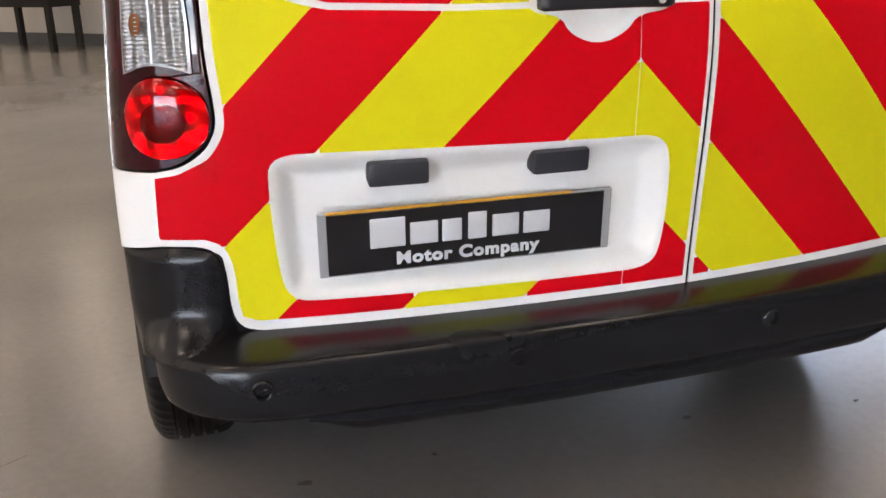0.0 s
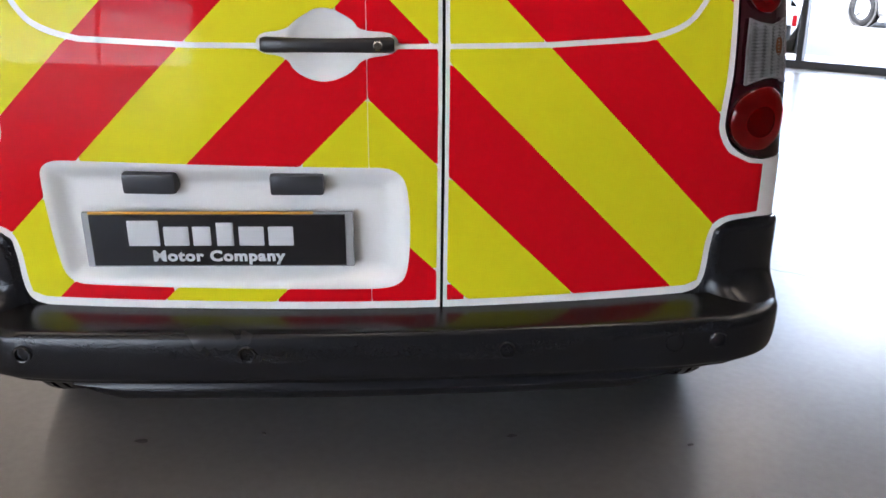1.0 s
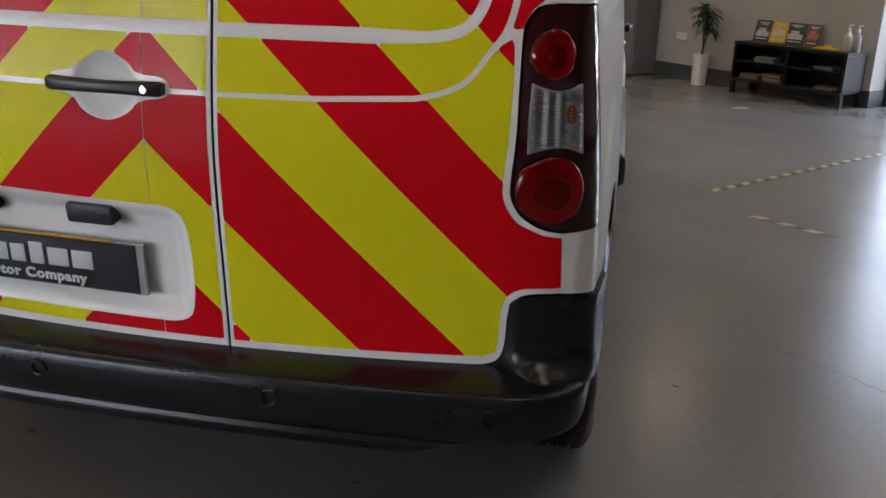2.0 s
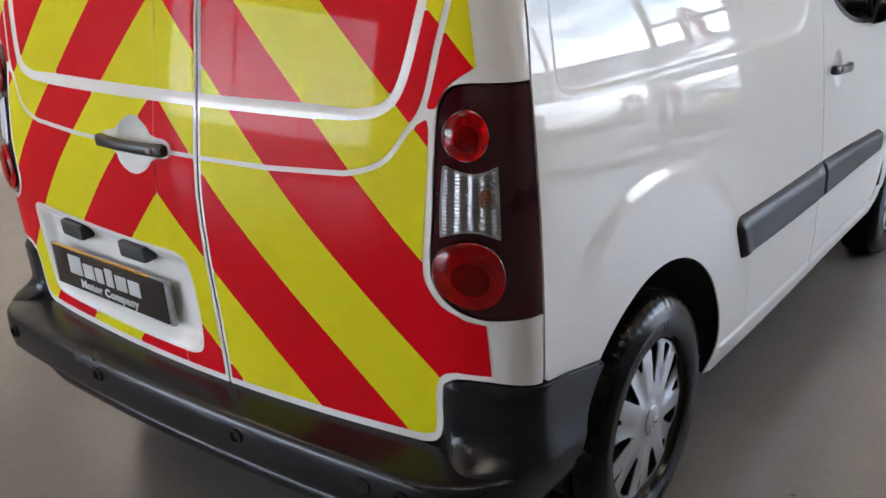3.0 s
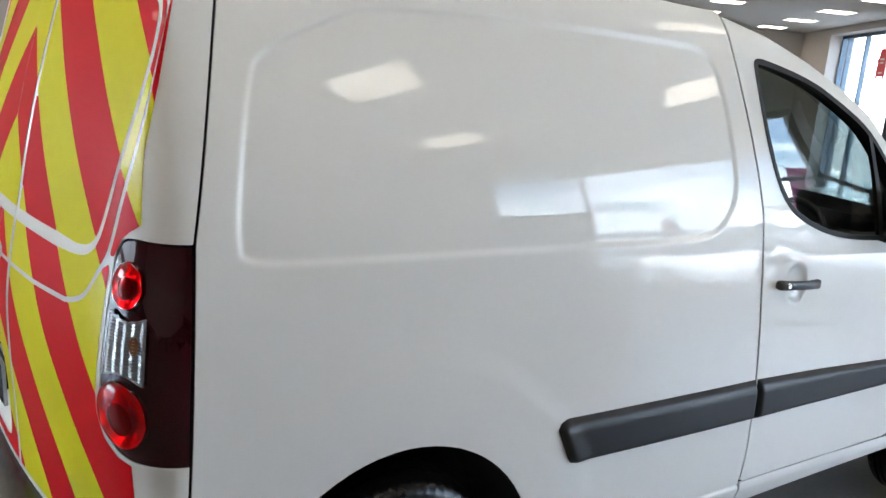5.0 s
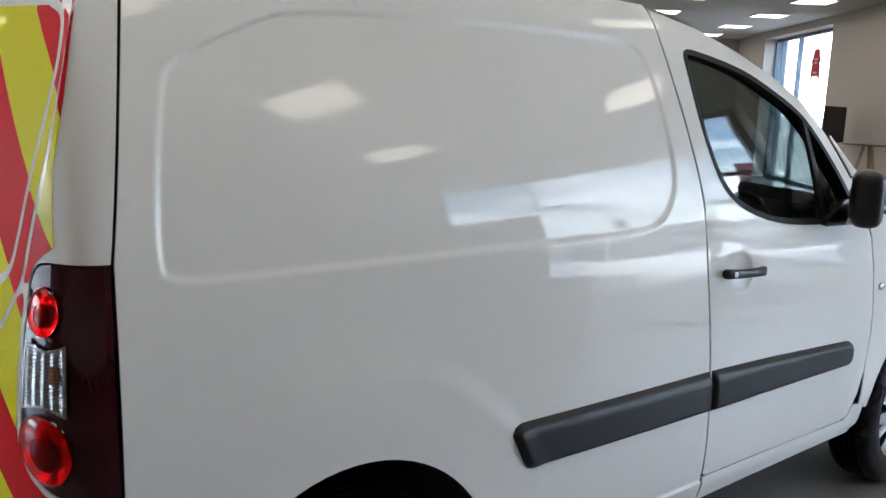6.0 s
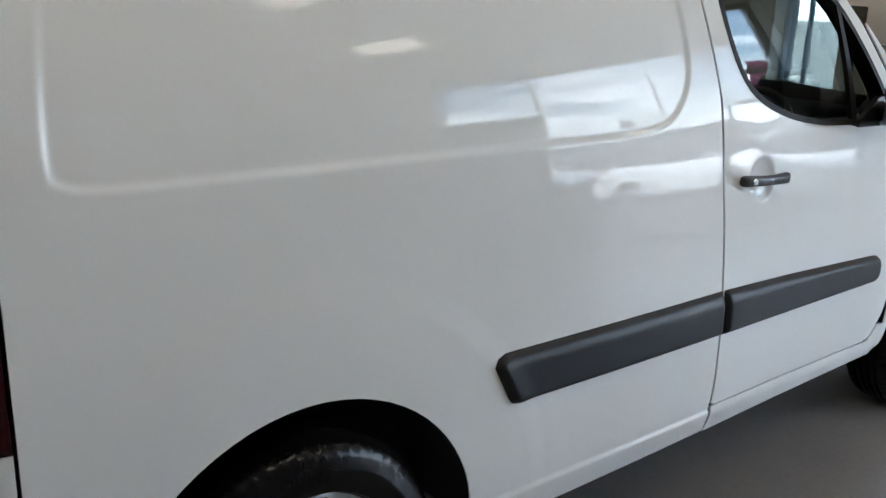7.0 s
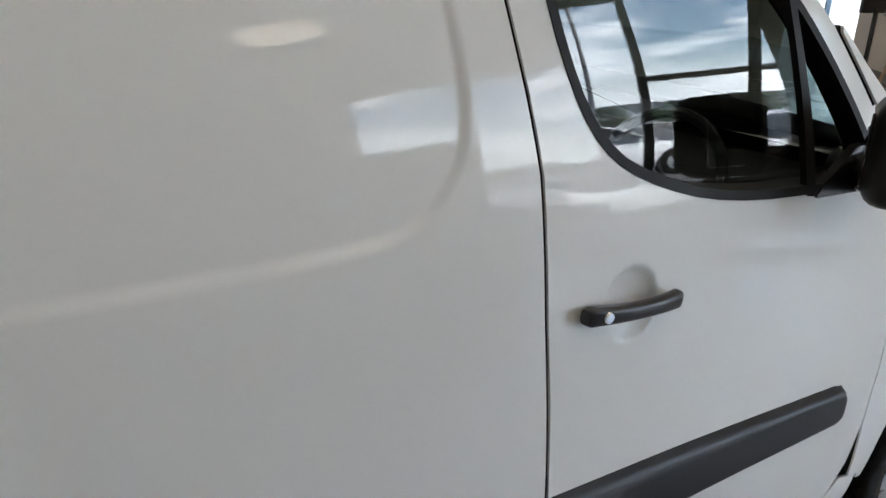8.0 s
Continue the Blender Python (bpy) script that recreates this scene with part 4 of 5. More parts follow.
def grip_bm(length, height, depth, bow):
    """A bar handle: thicker ends, arched clear of the panel; along x, outward -y."""
    bm = bmesh.new()
    rings, n, seg = [], 30, 14
    for i in range(n + 1):
        q = -1 + 2 * i / n
        h = height * (0.84 + 0.16 * abs(q) ** 2) * (1 - 0.25 * max(0, abs(q) - 0.93) / 0.07)
        d = depth * (1 - 0.25 * max(0, abs(q) - 0.93) / 0.07)
        c = -bow * (1 - q * q)
        rings.append([bm.verts.new((q * length / 2, c + d / 2 * math.copysign(abs(math.sin(2 * math.pi * k / seg)) ** 0.6, math.sin(2 * math.pi * k / seg)),
                                    h / 2 * math.copysign(abs(math.cos(2 * math.pi * k / seg)) ** 0.6, math.cos(2 * math.pi * k / seg)))) for k in range(seg)])
    for a, b in zip(rings, rings[1:]):
        for k in range(seg):
            bm.faces.new((a[k], a[(k + 1) % seg], b[(k + 1) % seg], b[k]))
    bm.faces.new(rings[0])
    bm.faces.new(rings[-1])
    bmesh.ops.recalc_face_normals(bm, faces=bm.faces)
    return bm


HANDLE_BLACK = mat("satin_black_handle", (0.014, 0.014, 0.016), rough=0.35, grain=0.08, grain_size=300)
handle = part("door_handle", grip_bm(0.243, 0.030, 0.024, 0.012), HANDLE_BLACK, left_door, "black bar door handle with lock", smooth=True, m=pose(-0.083, -0.045, 0.979, 0, 0.3, 0))
part("lock", lathe_bm([(0.0001, -0.0215), (0.007, -0.0215), (0.0085, -0.020), (0.0085, 0)], 24, "y"), CHROME, handle, "chrome lock barrel", smooth=True, m=pose(0.091, 0.0, 0))

# ---- rub strips, door handles, mirrors, repeaters ----
def strip_surface(region):
    def f(y, z):
        d = region(np.stack([y, z], 1))[0]
        up = 0.020 * np.sqrt(ramp(-d / 0.016)) * (0.45 + 0.55 * ramp((0.697 - z) / 0.045)) 
        return np.stack([side_x(y, z) + up, y, z], 1)

    return f


for flip in (False, True):
    for pts, y0, y1 in (([(1.104, 0.672), (1.112, 0.690), (1.135, 0.698), (1.937, 0.700), (1.9465, 0.700), (1.951, 0.571), (1.180, 0.571), (1.160, 0.576), (1.148, 0.590)], 1.09, 1.96),
                        ([(1.955, 0.700), (2.30, 0.692), (2.808, 0.674), (2.840, 0.668), (2.854, 0.645), (2.854, 0.612), (2.846, 0.588), (2.818, 0.577), (2.30, 0.572), (1.960, 0.570)], 1.94, 2.87)):
        pts = [(y, z - 0.008) for y, z in pts]
        rg = Inside(pts)
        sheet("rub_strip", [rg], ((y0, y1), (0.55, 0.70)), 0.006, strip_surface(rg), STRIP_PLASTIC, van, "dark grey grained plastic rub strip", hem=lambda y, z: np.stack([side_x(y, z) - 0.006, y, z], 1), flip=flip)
    sg = -1 if flip else 1
    hx = float(side_x(np.array([2.105]), np.array([0.982]))[0])
    h = part("door_handle", grip_bm(0.222, 0.032, 0.024, 0.012), HANDLE_BLACK, van, "black bar door handle with lock", smooth=True, m=pose(sg * (hx + 0.016) - (LEFT_MORE if flip else 0), 2.096, 0.986, 0, 2 * sg, 90 * sg))
    part("lock", lathe_bm([(0.0001, -0.0215), (0.008, -0.0215), (0.0095, -0.0195), (0.0095, 0)], 24, "y"), CHROME, h, "chrome lock barrel", smooth=True, m=pose(-0.076 * sg, 0.001, 0))
    # mirror: arm, shell, glass
    mirror = part("door_mirror", tube_bm([(0.80, 2.80, 1.135), (0.86, 2.77, 1.135), (0.91, 2.73, 1.138), (0.94, 2.71, 1.145)] if sg > 0 else [(-0.80, 2.80, 1.135), (-0.86, 2.77, 1.135), (-0.91, 2.73, 1.138), (-0.94, 2.71, 1.145)], [0.042, 0.038, 0.034, 0.03], 12), BLACK_PLASTIC, van, "black plastic door mirror", smooth=True)
    part("mirror_shell", box_bm(0.190, 0.105, 0.196, bevel=0.050, seg=6), HANDLE_BLACK, mirror, smooth=True, m=pose(sg * 0.957, 2.685, 1.206, 0, 0, -62 * sg))
    part("mirror_glass", box_bm(0.128, 0.006, 0.142, bevel=0.0028, seg=1), mat("mirror_glass", (0.9, 0.9, 0.9), rough=0.0, metal=1.0), mirror, m=pose(sg * (0.957 - 0.0535 * math.sin(radians(62))), 2.685 - 0.0535 * math.cos(radians(62)), 1.206, 0, 0, -62 * sg))
    rx = float(side_x(np.array([3.06]), np.array([0.845]))[0])
    rep = part("side_repeater", lathe_bm([(0.0001, 0.009), (0.010, 0.008), (0.016, 0.004), (0.018, -0.004)], 24, "x"), LENS_CLEAR, van, "small clear side repeater lamp", smooth=True, m=Matrix.Translation((sg * rx, 3.06, 0.845)) @ Matrix.Diagonal((sg, 1.25, 0.85, 1)))
    # black sail behind the mirror arm
    SAIL = [(2.62, 1.098), (2.64, 1.118), (2.70, 1.150), (2.76, 1.185), (2.82, 1.190), (2.875, 1.115), (2.80, 1.096)]

    def sail_surface(y, z):
        p = side_surface(y, z)
        p[:, 0] += 0.006
        return p

    sheet("mirror_base", [Inside(SAIL)], ((2.60, 2.90), (1.08, 1.20)), 0.008, sail_surface, BLACK_PLASTIC, van, hem=(-0.02, 0, 0), flip=flip)

# ---- cab ----
TRIM = mat("dark_grey_cab_trim", (0.03, 0.03, 0.032), rough=0.7, grain=0.15, grain_size=90, stain=0.1)
CLOTH = mat("dark_seat_cloth", (0.035, 0.036, 0.04), rough=0.9, grain=0.3, grain_size=200, stain=0.1)
part("bulkhead", box_bm(1.44, 0.02, 1.10, (0, 1.77, 1.08), 0.004), TRIM, van, "dark cargo bulkhead")
part("cab_floor", box_bm(1.30, 1.4, 0.04, (0, 2.45, 0.45), 0.01), TRIM, van)
part("dashboard", box_bm(1.36, 0.42, 0.30, (0, 2.98, 0.90), 0.09, 4), TRIM, van, "dark dashboard", smooth=True)
for sg in (1, -1):
    part("door_card", box_bm(0.03, 1.0, 0.60, (sg * 0.82, 2.42, 0.74), 0.012), TRIM, van)
    seat = part("seat", box_bm(0.46, 0.48, 0.14, (0, 0, 0), 0.05, 3), CLOTH, van, "dark cloth seat", smooth=True, m=pose(sg * 0.42, 2.28, 0.70, 6, 0, 0))
    part("backrest", box_bm(0.44, 0.12, 0.60, (0, 0, 0.30), 0.05, 3), CLOTH, seat, smooth=True, m=pose(0, -0.26, 0.03, 14, 0, 0))
    part("headrest", box_bm(0.26, 0.09, 0.17, (0, 0, 0), 0.035, 3), CLOTH, seat, smooth=True, m=pose(0, -0.43, 0.74, 14, 0, 0))
steer = part("steering_wheel", tube_bm([(0.185 * math.cos(2 * math.pi * k / 36), 0, 0.185 * math.sin(2 * math.pi * k / 36)) for k in range(37)], 0.014, 8), TRIM, van, "black steering wheel", smooth=True, m=pose(0.40, 2.70, 1.00, -25, 0, 0))
part("hub_boss", box_bm(0.36, 0.04, 0.07, bevel=0.02), TRIM, steer, smooth=True)


# ---- the showroom ----
def slab(name, u0, u1, v0, v1, z0, z1, material, kind="structure", bevel=0.0, parent=None, label="", category=""):
    bm = box_bm(u1 - u0, v1 - v0, z1 - z0, ((u0 + u1) / 2, (v0 + v1) / 2, (z0 + z1) / 2), bevel)
    ob = part(name, bm, material, parent, label, m=None if parent else BM)
    return tagged(ob, category=category, kind=kind) if not parent else ob


U0, U1, V0, V1 = -22.5, 9.0, -9.0, 7.75
slab("floor", U0 - 0.3, U1 + 0.3, V0 - 0.3, V1 + 0.55, -0.2, 0.0, FLOOR_MAT, label="polished grey showroom floor", category="floor")
slab("ceiling", U0 - 0.3, U1 + 0.3, V0 - 0.3, V1 + 0.6, CEIL, CEIL + 0.2, CEIL_PAINT, label="white suspended tile ceiling", category="ceiling")
GL0, GL1, GTOP = -2.74, 1.25, 2.92          # glazed bay of the front
slab("wall_front_left", -15.9, GL0, V1, V1 + 0.55, 0, CEIL, WALL_PAINT, label="beige painted front wall", category="wall")
slab("wall_front_right", GL1, U1, V1, V1 + 0.55, 0, CEIL, WALL_PAINT, label="beige painted front wall", category="wall")
slab("wall_front_head", GL0, GL1, V1, V1 + 0.55, GTOP, CEIL, WALL_PAINT, label="wall over the glazed bay", category="wall")
slab("wall_front_far", U0, -20.2, V1, V1 + 0.55, 0, CEIL, WALL_PAINT, label="beige painted far wall", category="wall")
slab("wall_front_far_head", -20.2, -15.9, V1, V1 + 0.55, 3.25, CEIL, WALL_PAINT, label="wall over the far window", category="wall")
slab("wall_left", U0 - 0.3, U0, V0, V1 + 0.55, 0, CEIL, WALL_PAINT, label="beige painted side wall", category="wall")
slab("wall_right", U1, U1 + 0.3, V0, V1 + 0.55, 0, CEIL, WALL_PAINT, label="beige painted side wall", category="wall")
slab("wall_back_left", U0, -1.6, V0 - 0.3, V0, 0, CEIL, WALL_PAINT, label="beige painted back wall", category="wall")
slab("wall_back_right", 3.4, U1, V0 - 0.3, V0, 0, CEIL, WALL_PAINT, label="beige painted back wall", category="wall")
slab("wall_back_head", -1.6, 3.4, V0 - 0.3, V0, 2.85, CEIL, WALL_PAINT, label="wall over the back glazing", category="wall")

# glazed bay: frame, mullions, panes, door transom
def frame_bar(owner, name, u0, u1, v0, v1, z0, z1, tone=None):
    return part(name, box_bm(u1 - u0, v1 - v0, z1 - z0, ((u0 + u1) / 2, (v0 + v1) / 2, (z0 + z1) / 2), 0.004, 1), tone or FRAME_GREY, owner)


def glazing(name, u0, u1, ztop, posts, transoms, v=8.07, zsill=0.0, label="", tone=None):
    owner = thing(name, label, "window", BM, kind="structure")
    w2, d2 = 0.030, 0.05
    frame_bar(owner, "sill_rail", u0, u1, v - d2, v + d2, zsill, zsill + 0.075, tone)
    frame_bar(owner, "head_rail", u0, u1, v - d2, v + d2, ztop - 0.07, ztop, tone)
    stops = [u0 + w2] + list(posts) + [u1 - w2]
    for u in stops:
        frame_bar(owner, "mullion", u - w2, u + w2, v - d2 - 0.004, v + d2 + 0.004, zsill + 0.075, ztop - 0.07, tone)
    for a, b in zip(stops, stops[1:]):
        for z0, z1 in transoms.get(round(a, 2), [(zsill + 0.075, ztop - 0.07)]):
            pane = part("pane", box_bm(b - a - 2 * w2, 0.012, z1 - z0, ((a + b) / 2, v, (z0 + z1) / 2)), PANE, owner)
            pane.visible_shadow = False
            if z1 < ztop - 0.08:
                frame_bar(owner, "transom", a + w2, b - w2, v - d2, v + d2, z1, z1 + 0.07)
    return owner


glazing("window_1", GL0, GL1, GTOP, (-1.70, 0.17), {-2.71: [(0.075, 1.80), (1.87, GTOP - 0.07)], 0.17: [(2.02, GTOP - 0.07)]}, label="full height glazed showroom front in dark grey frames")
part("infill_panel", box_bm(0.99, 0.03, 1.945, (0.695, 8.07, 1.0475), 0.004, 1), FRAME_GREY, bpy.data.objects["window_1"], "dark grey solid panel in the glazed bay")
glazing("window_2", -20.2, -15.9, 3.25, (-19.75, -18.6), {}, label="far showroom window in blue-grey frames", tone=FRAME_BLUE)

glazing("window_3", -1.6, 3.4, 2.85, (0.05, 1.70), {}, v=V0 - 0.15, label="back showroom glazing in dark grey frames")

# skirting on the front walls
slab("skirting_1", -15.9, GL0 + 0.0, V1 - 0.018, V1 - 0.001, 0, 0.16, SKIRT_PAINT, label="dark grey skirting", category="skirting")
slab("skirting_2", GL1, U1, V1 - 0.018, V1 - 0.001, 0, 0.16, SKIRT_PAINT, label="dark grey skirting", category="skirting")
slab("skirting_3", GL0 + 0.001, GL0 + 0.018, V1 - 0.018, 8.01, 0, 0.16, SKIRT_PAINT, label="dark grey skirting at the reveal", category="skirting")

# ceiling light panels
light = thing("ceiling_light", "square recessed ceiling light panel, lit warm white", "light", group="ceiling lights")
part("diffuser", box_bm(0.58, 0.58, 0.012, (0, 0, -0.006)), PANEL_LIGHT, light, "glowing diffuser")
bm = bmesh.new()
for sx, sy, at in ((0.62, 0.02, (0, 0.3, -0.008)), (0.62, 0.02, (0, -0.3, -0.008)), (0.02, 0.58, (0.3, 0, -0.008)), (0.02, 0.58, (-0.3, 0, -0.008))):
    box_bm(sx, sy, 0.016, at, 0.003, 1, bm)
part("frame", bm, mat("white_light_frame", (0.75, 0.75, 0.73), rough=0.5, grain=0.02, stain=0.02), light)
first = True
for i in range(10):
    for k in range(8):
        at = BM @ pose(1.18 - 2.50 * i, 6.65 - 2.05 * k, CEIL - 0.001)
        if first:
            light.matrix_basis = at
            first = False
        else:
            copy_thing(light, at)

# ---- outside ----
slab("ground", -800, 800, -800, 800, -0.6, -0.21, ASPHALT, label="grey asphalt forecourt", category="ground")
slab("pavement", -30, 20, V1 + 0.55, V1 + 1.6, -0.3, -0.015, CONCRETE, label="pale concrete strip along the glass front", category="pavement")


# ---- showroom furniture and clutter ----
BENCH_BLACK = mat("black_brown_laminate", (0.007, 0.0065, 0.0065), rough=0.42, spec=0.3, grain=0.15, grain_size=40, stain=0.1)
POT_WHITE = mat("white_ceramic", (0.72, 0.71, 0.68), rough=0.35, grain=0.02, stain=0.04)
LEAF = mat("dark_green_leaf", (0.022, 0.05, 0.016), rough=0.45, grain=0.3, grain_size=30, stain=0.2, stain_size=8)
BARK = mat("pale_brown_bark", (0.16, 0.12, 0.08), rough=0.85, grain=0.3, grain_size=60)
PAPER = mat("white_paper", (0.62, 0.60, 0.57), rough=0.8, grain=0.05, stain=0.08)
YELLOW_CLOTH = mat("yellow_cloth", (0.70, 0.46, 0.02), rough=0.85, grain=0.15, grain_size=150, stain=0.1)
GREY_STEEL = mat("grey_painted_steel", (0.13, 0.135, 0.145), rough=0.4, grain=0.05, stain=0.08)
TAPE_YELLOW = mat("worn_yellow_tape", (0.33, 0.26, 0.09), rough=0.5, grain=0.3, grain_size=25, stain=0.3, stain_size=3)
TAPE_BLACK = mat("worn_black_tape", (0.02, 0.02, 0.019), rough=0.6, grain=0.3, grain_size=25, stain=0.3, stain_size=3)
SCUFF = mat("dark_scuff", (0.075, 0.068, 0.06), rough=0.8, grain=0.3, stain=0.3)
RED_SIGN = mat("red_card", (0.50, 0.015, 0.02), rough=0.5, grain=0.03, stain=0.04)
WOOD = mat("pale_wood", (0.34, 0.24, 0.15), rough=0.55, grain=0.2, grain_size=25, stain=0.2)


def at_uv(u, v, z=0.0, turn=0.0):
    return BM @ pose(u, v, z, 0, 0, turn)


# plain counter by the glass
counter = thing("counter", "dark grey counter standing beside the showroom glass", "counter", at_uv(0.46, 7.30))
part("worktop", box_bm(1.52, 0.56, 0.035, (0, 0, 0.8125), 0.006), GREY_STEEL, counter)
part("carcass", box_bm(1.46, 0.50, 0.725, (0, 0, 0.4325), 0.004, 1), GREY_STEEL, counter)
part("plinth", box_bm(1.40, 0.44, 0.07, (0, 0, 0.035)), DARK, counter)

# low bench: two bays with shelves
bench = thing("media_bench", "low black open shelf bench against the wall", "bench", at_uv(-3.41, 7.54))
part("top", box_bm(1.24, 0.36, 0.03, (0, 0, 0.505), 0.003, 1), BENCH_BLACK, bench)
part("bottom", box_bm(1.20, 0.34, 0.025, (0, 0, 0.14), 0.003, 1), BENCH_BLACK, bench)
part("back_panel", box_bm(1.20, 0.012, 0.34, (0, 0.165, 0.32)), BENCH_BLACK, bench)
for x in (-0.605, 0.0, 0.605):
    part("side_panel" if x else "divider", box_bm(0.028, 0.345, 0.336, (x, -0.004, 0.321), 0.002, 1), BENCH_BLACK, bench)
for x in (-0.302, 0.302):
    part("shelf", box_bm(0.575, 0.32, 0.018, (x, 0, 0.325)), BENCH_BLACK, bench)
for x in (-0.595, 0.595):
    for y in (-0.155, 0.155):
        part("leg", box_bm(0.045, 0.045, 0.128, (x, y, 0.064), 0.003, 1), BENCH_BLACK, bench)
rng = random.Random(4)
for x, z, n in ((-0.30, 0.334, 5), (-0.44, 0.1525, 4), (-0.18, 0.1525, 6), (0.36, 0.334, 3), (0.40, 0.1525, 3)):
    pile = 0.0
    for k in range(n):
        th = rng.uniform(0.006, 0.016)
        m = mat("booklet_cover", rng.choice([(0.24, 0.23, 0.22), (0.12, 0.12, 0.13), (0.20, 0.16, 0.11), (0.14, 0.05, 0.04)]), rough=0.5, grain=0.05, stain=0.1)
        b = part("booklet", box_bm(0.21, 0.148, th - 0.0004, (0, 0, th / 2), 0.001, 1), m, None, m=at_uv(-3.41 + x + rng.uniform(-0.01, 0.01), 7.50, z + pile, rng.uniform(-9, 9)))
        tagged(b, label="closed booklet in a stack on the bench shelf", category="booklet", group="booklets on the bench")
        pile += th
# brochures leaning on the wall
for k, (u, col, col2, wd) in enumerate(((-3.90, (0.025, 0.027, 0.03), (0.40, 0.40, 0.41), 0.20), (-3.715, (0.62, 0.40, 0.02), (0.55, 0.50, 0.40), 0.20), (-3.525, (0.03, 0.03, 0.034), (0.42, 0.42, 0.43), 0.22), (-3.335, (0.09, 0.05, 0.045), (0.35, 0.10, 0.08), 0.15))):
    br = part("brochure", box_bm(wd, 0.008, 0.215, (0, 0, 0.1075), 0.002, 1), mat("printed_card", col, rough=0.3, grain=0.04, stain=0.1), None, "printed card stand leaning against the wall", m=at_uv(u, 7.61, 0.520) @ pose(0, 0, 0, -14, 0, 0))
    tagged(br, category="brochure", group="brochures on the bench")
    bmx = box_bm(wd * 0.74, 0.004, 0.052, (0.0, -0.005, 0.078 + 0.018 * (k % 2)), 0.0018, 2)
    box_bm(wd * 0.42, 0.004, 0.036, (-0.01, -0.0052, 0.118 + 0.018 * (k % 2)), 0.0018, 2, bmx)
    part("picture", bmx, mat("printed_picture", col2, rough=0.35, grain=0.35, grain_size=45, stain=0.4, stain_size=22), br)
    for z, w3 in ((0.190, 0.6), (0.174, 0.4), (0.030, 0.66)):
        part("text_bar", box_bm(wd * w3, 0.002, 0.008, (0, -0.0046, z)), PAPER, br)
# folded yellow cloth
v, f = [], []
for i in range(19):
    for j in range(13):
        x, y = -0.13 + 0.26 * i / 18, -0.075 + 0.15 * j / 12
        edge = min(1.0, 6 * (0.132 - abs(x)), 8 * (0.078 - abs(y)))
        v.append((x, y, 0.002 + max(0, edge) * (0.046 + 0.034 * noise.noise((x * 13, y * 17, 3.1)) + 0.010 * math.sin(x * 50 + y * 35))))
f = [(i * 13 + j, (i + 1) * 13 + j, (i + 1) * 13 + j + 1, i * 13 + j + 1) for i in range(18) for j in range(12)]
cloth = tagged(mesh_object("cloth", v, f, YELLOW_CLOTH, None, "crumpled yellow cloth lying on the bench", m=at_uv(-3.12, 7.52, 0.520, 10)), category="cloth")
# bottles
for u, col, lab in ((-2.93, (0.62, 0.60, 0.55), "white spray bottle standing on the bench"), (-2.835, (0.30, 0.31, 0.32), "clear hand gel bottle standing on the bench")):
    bt = thing("bottle", lab, "bottle", at_uv(u, 7.56, 0.520))
    bmat = mat("bottle_plastic", col, rough=0.25, coat=0.5, grain=0.02)
    part("body", lathe_bm([(0.0001, 0), (0.034, 0.001), (0.036, 0.008), (0.036, 0.125), (0.030, 0.150), (0.014, 0.168), (0.013, 0.185)], 24, "z"), bmat, bt, smooth=True)
    part("cap", lathe_bm([(0.015, 0.180), (0.015, 0.205), (0.006, 0.208), (0.006, 0.235), (0.0001, 0.236)], 16, "z"), POT_WHITE, bt, smooth=True)
    part("nozzle", box_bm(0.045, 0.014, 0.012, (0.014, 0, 0.238), 0.003), POT_WHITE, bt)

# pot plant
plant = thing("potted_plant", "small dracaena with two leaf heads in a tall white pot", "plant", at_uv(-4.53, 7.50))
part("pot", lathe_bm([(0.0001, 0.0), (0.070, 0.0), (0.074, 0.004), (0.088, 0.325), (0.088, 0.332), (0.081, 0.332), (0.078, 0.29), (0.0001, 0.285)], 36, "z"), POT_WHITE, plant, "tall white ceramic pot", smooth=True)
part("stem", tube_bm([(0.0, 0, 0.28), (0.006, 0.004, 0.42), (-0.004, 0, 0.56), (-0.012, -0.006, 0.72)], [0.016, 0.014, 0.012, 0.009]), BARK, plant, smooth=True)
part("stem", tube_bm([(0.004, 0, 0.40), (0.03, 0.006, 0.48), (0.045, 0.0, 0.54)], [0.011, 0.010, 0.008]), BARK, plant, smooth=True)
rng = random.Random(9)


def strap_leaf(length, width):
    bm = bmesh.new()
    rows = []
    for i in range(9):
        q = i / 8
        w2 = width * math.sin(math.pi * min(1, 0.12 + 0.88 * q)) ** 0.7 * 0.5 * (1 if q < 0.98 else 0.2)
        y, z = length * (q - 0.18 * q * q), length * (0.50 * q - 0.85 * q * q)
        rows.append([bm.verts.new((x, y, z + 0.25 * abs(x))) for x in (-w2, 0, w2)])
    for a, b in zip(rows, rows[1:]):
        for k in (0, 1):
            bm.faces.new((a[k], a[k + 1], b[k + 1], b[k]))
    return bm


for base, count, ln in (((-0.012, -0.006, 0.72), 34, 0.24), ((0.045, 0.0, 0.54), 26, 0.21), ((-0.006, 0.0, 0.66), 16, 0.22)):
    for k in range(count):
        part("leaf", strap_leaf(ln * rng.uniform(0.75, 1.1), 0.046), LEAF, plant, smooth=True, m=Matrix.Translation(base) @ pose(0, 0, rng.uniform(-0.02, 0.05), rng.uniform(-5, 55), 0, 360 * k / count * 3 + rng.uniform(-15, 15)))

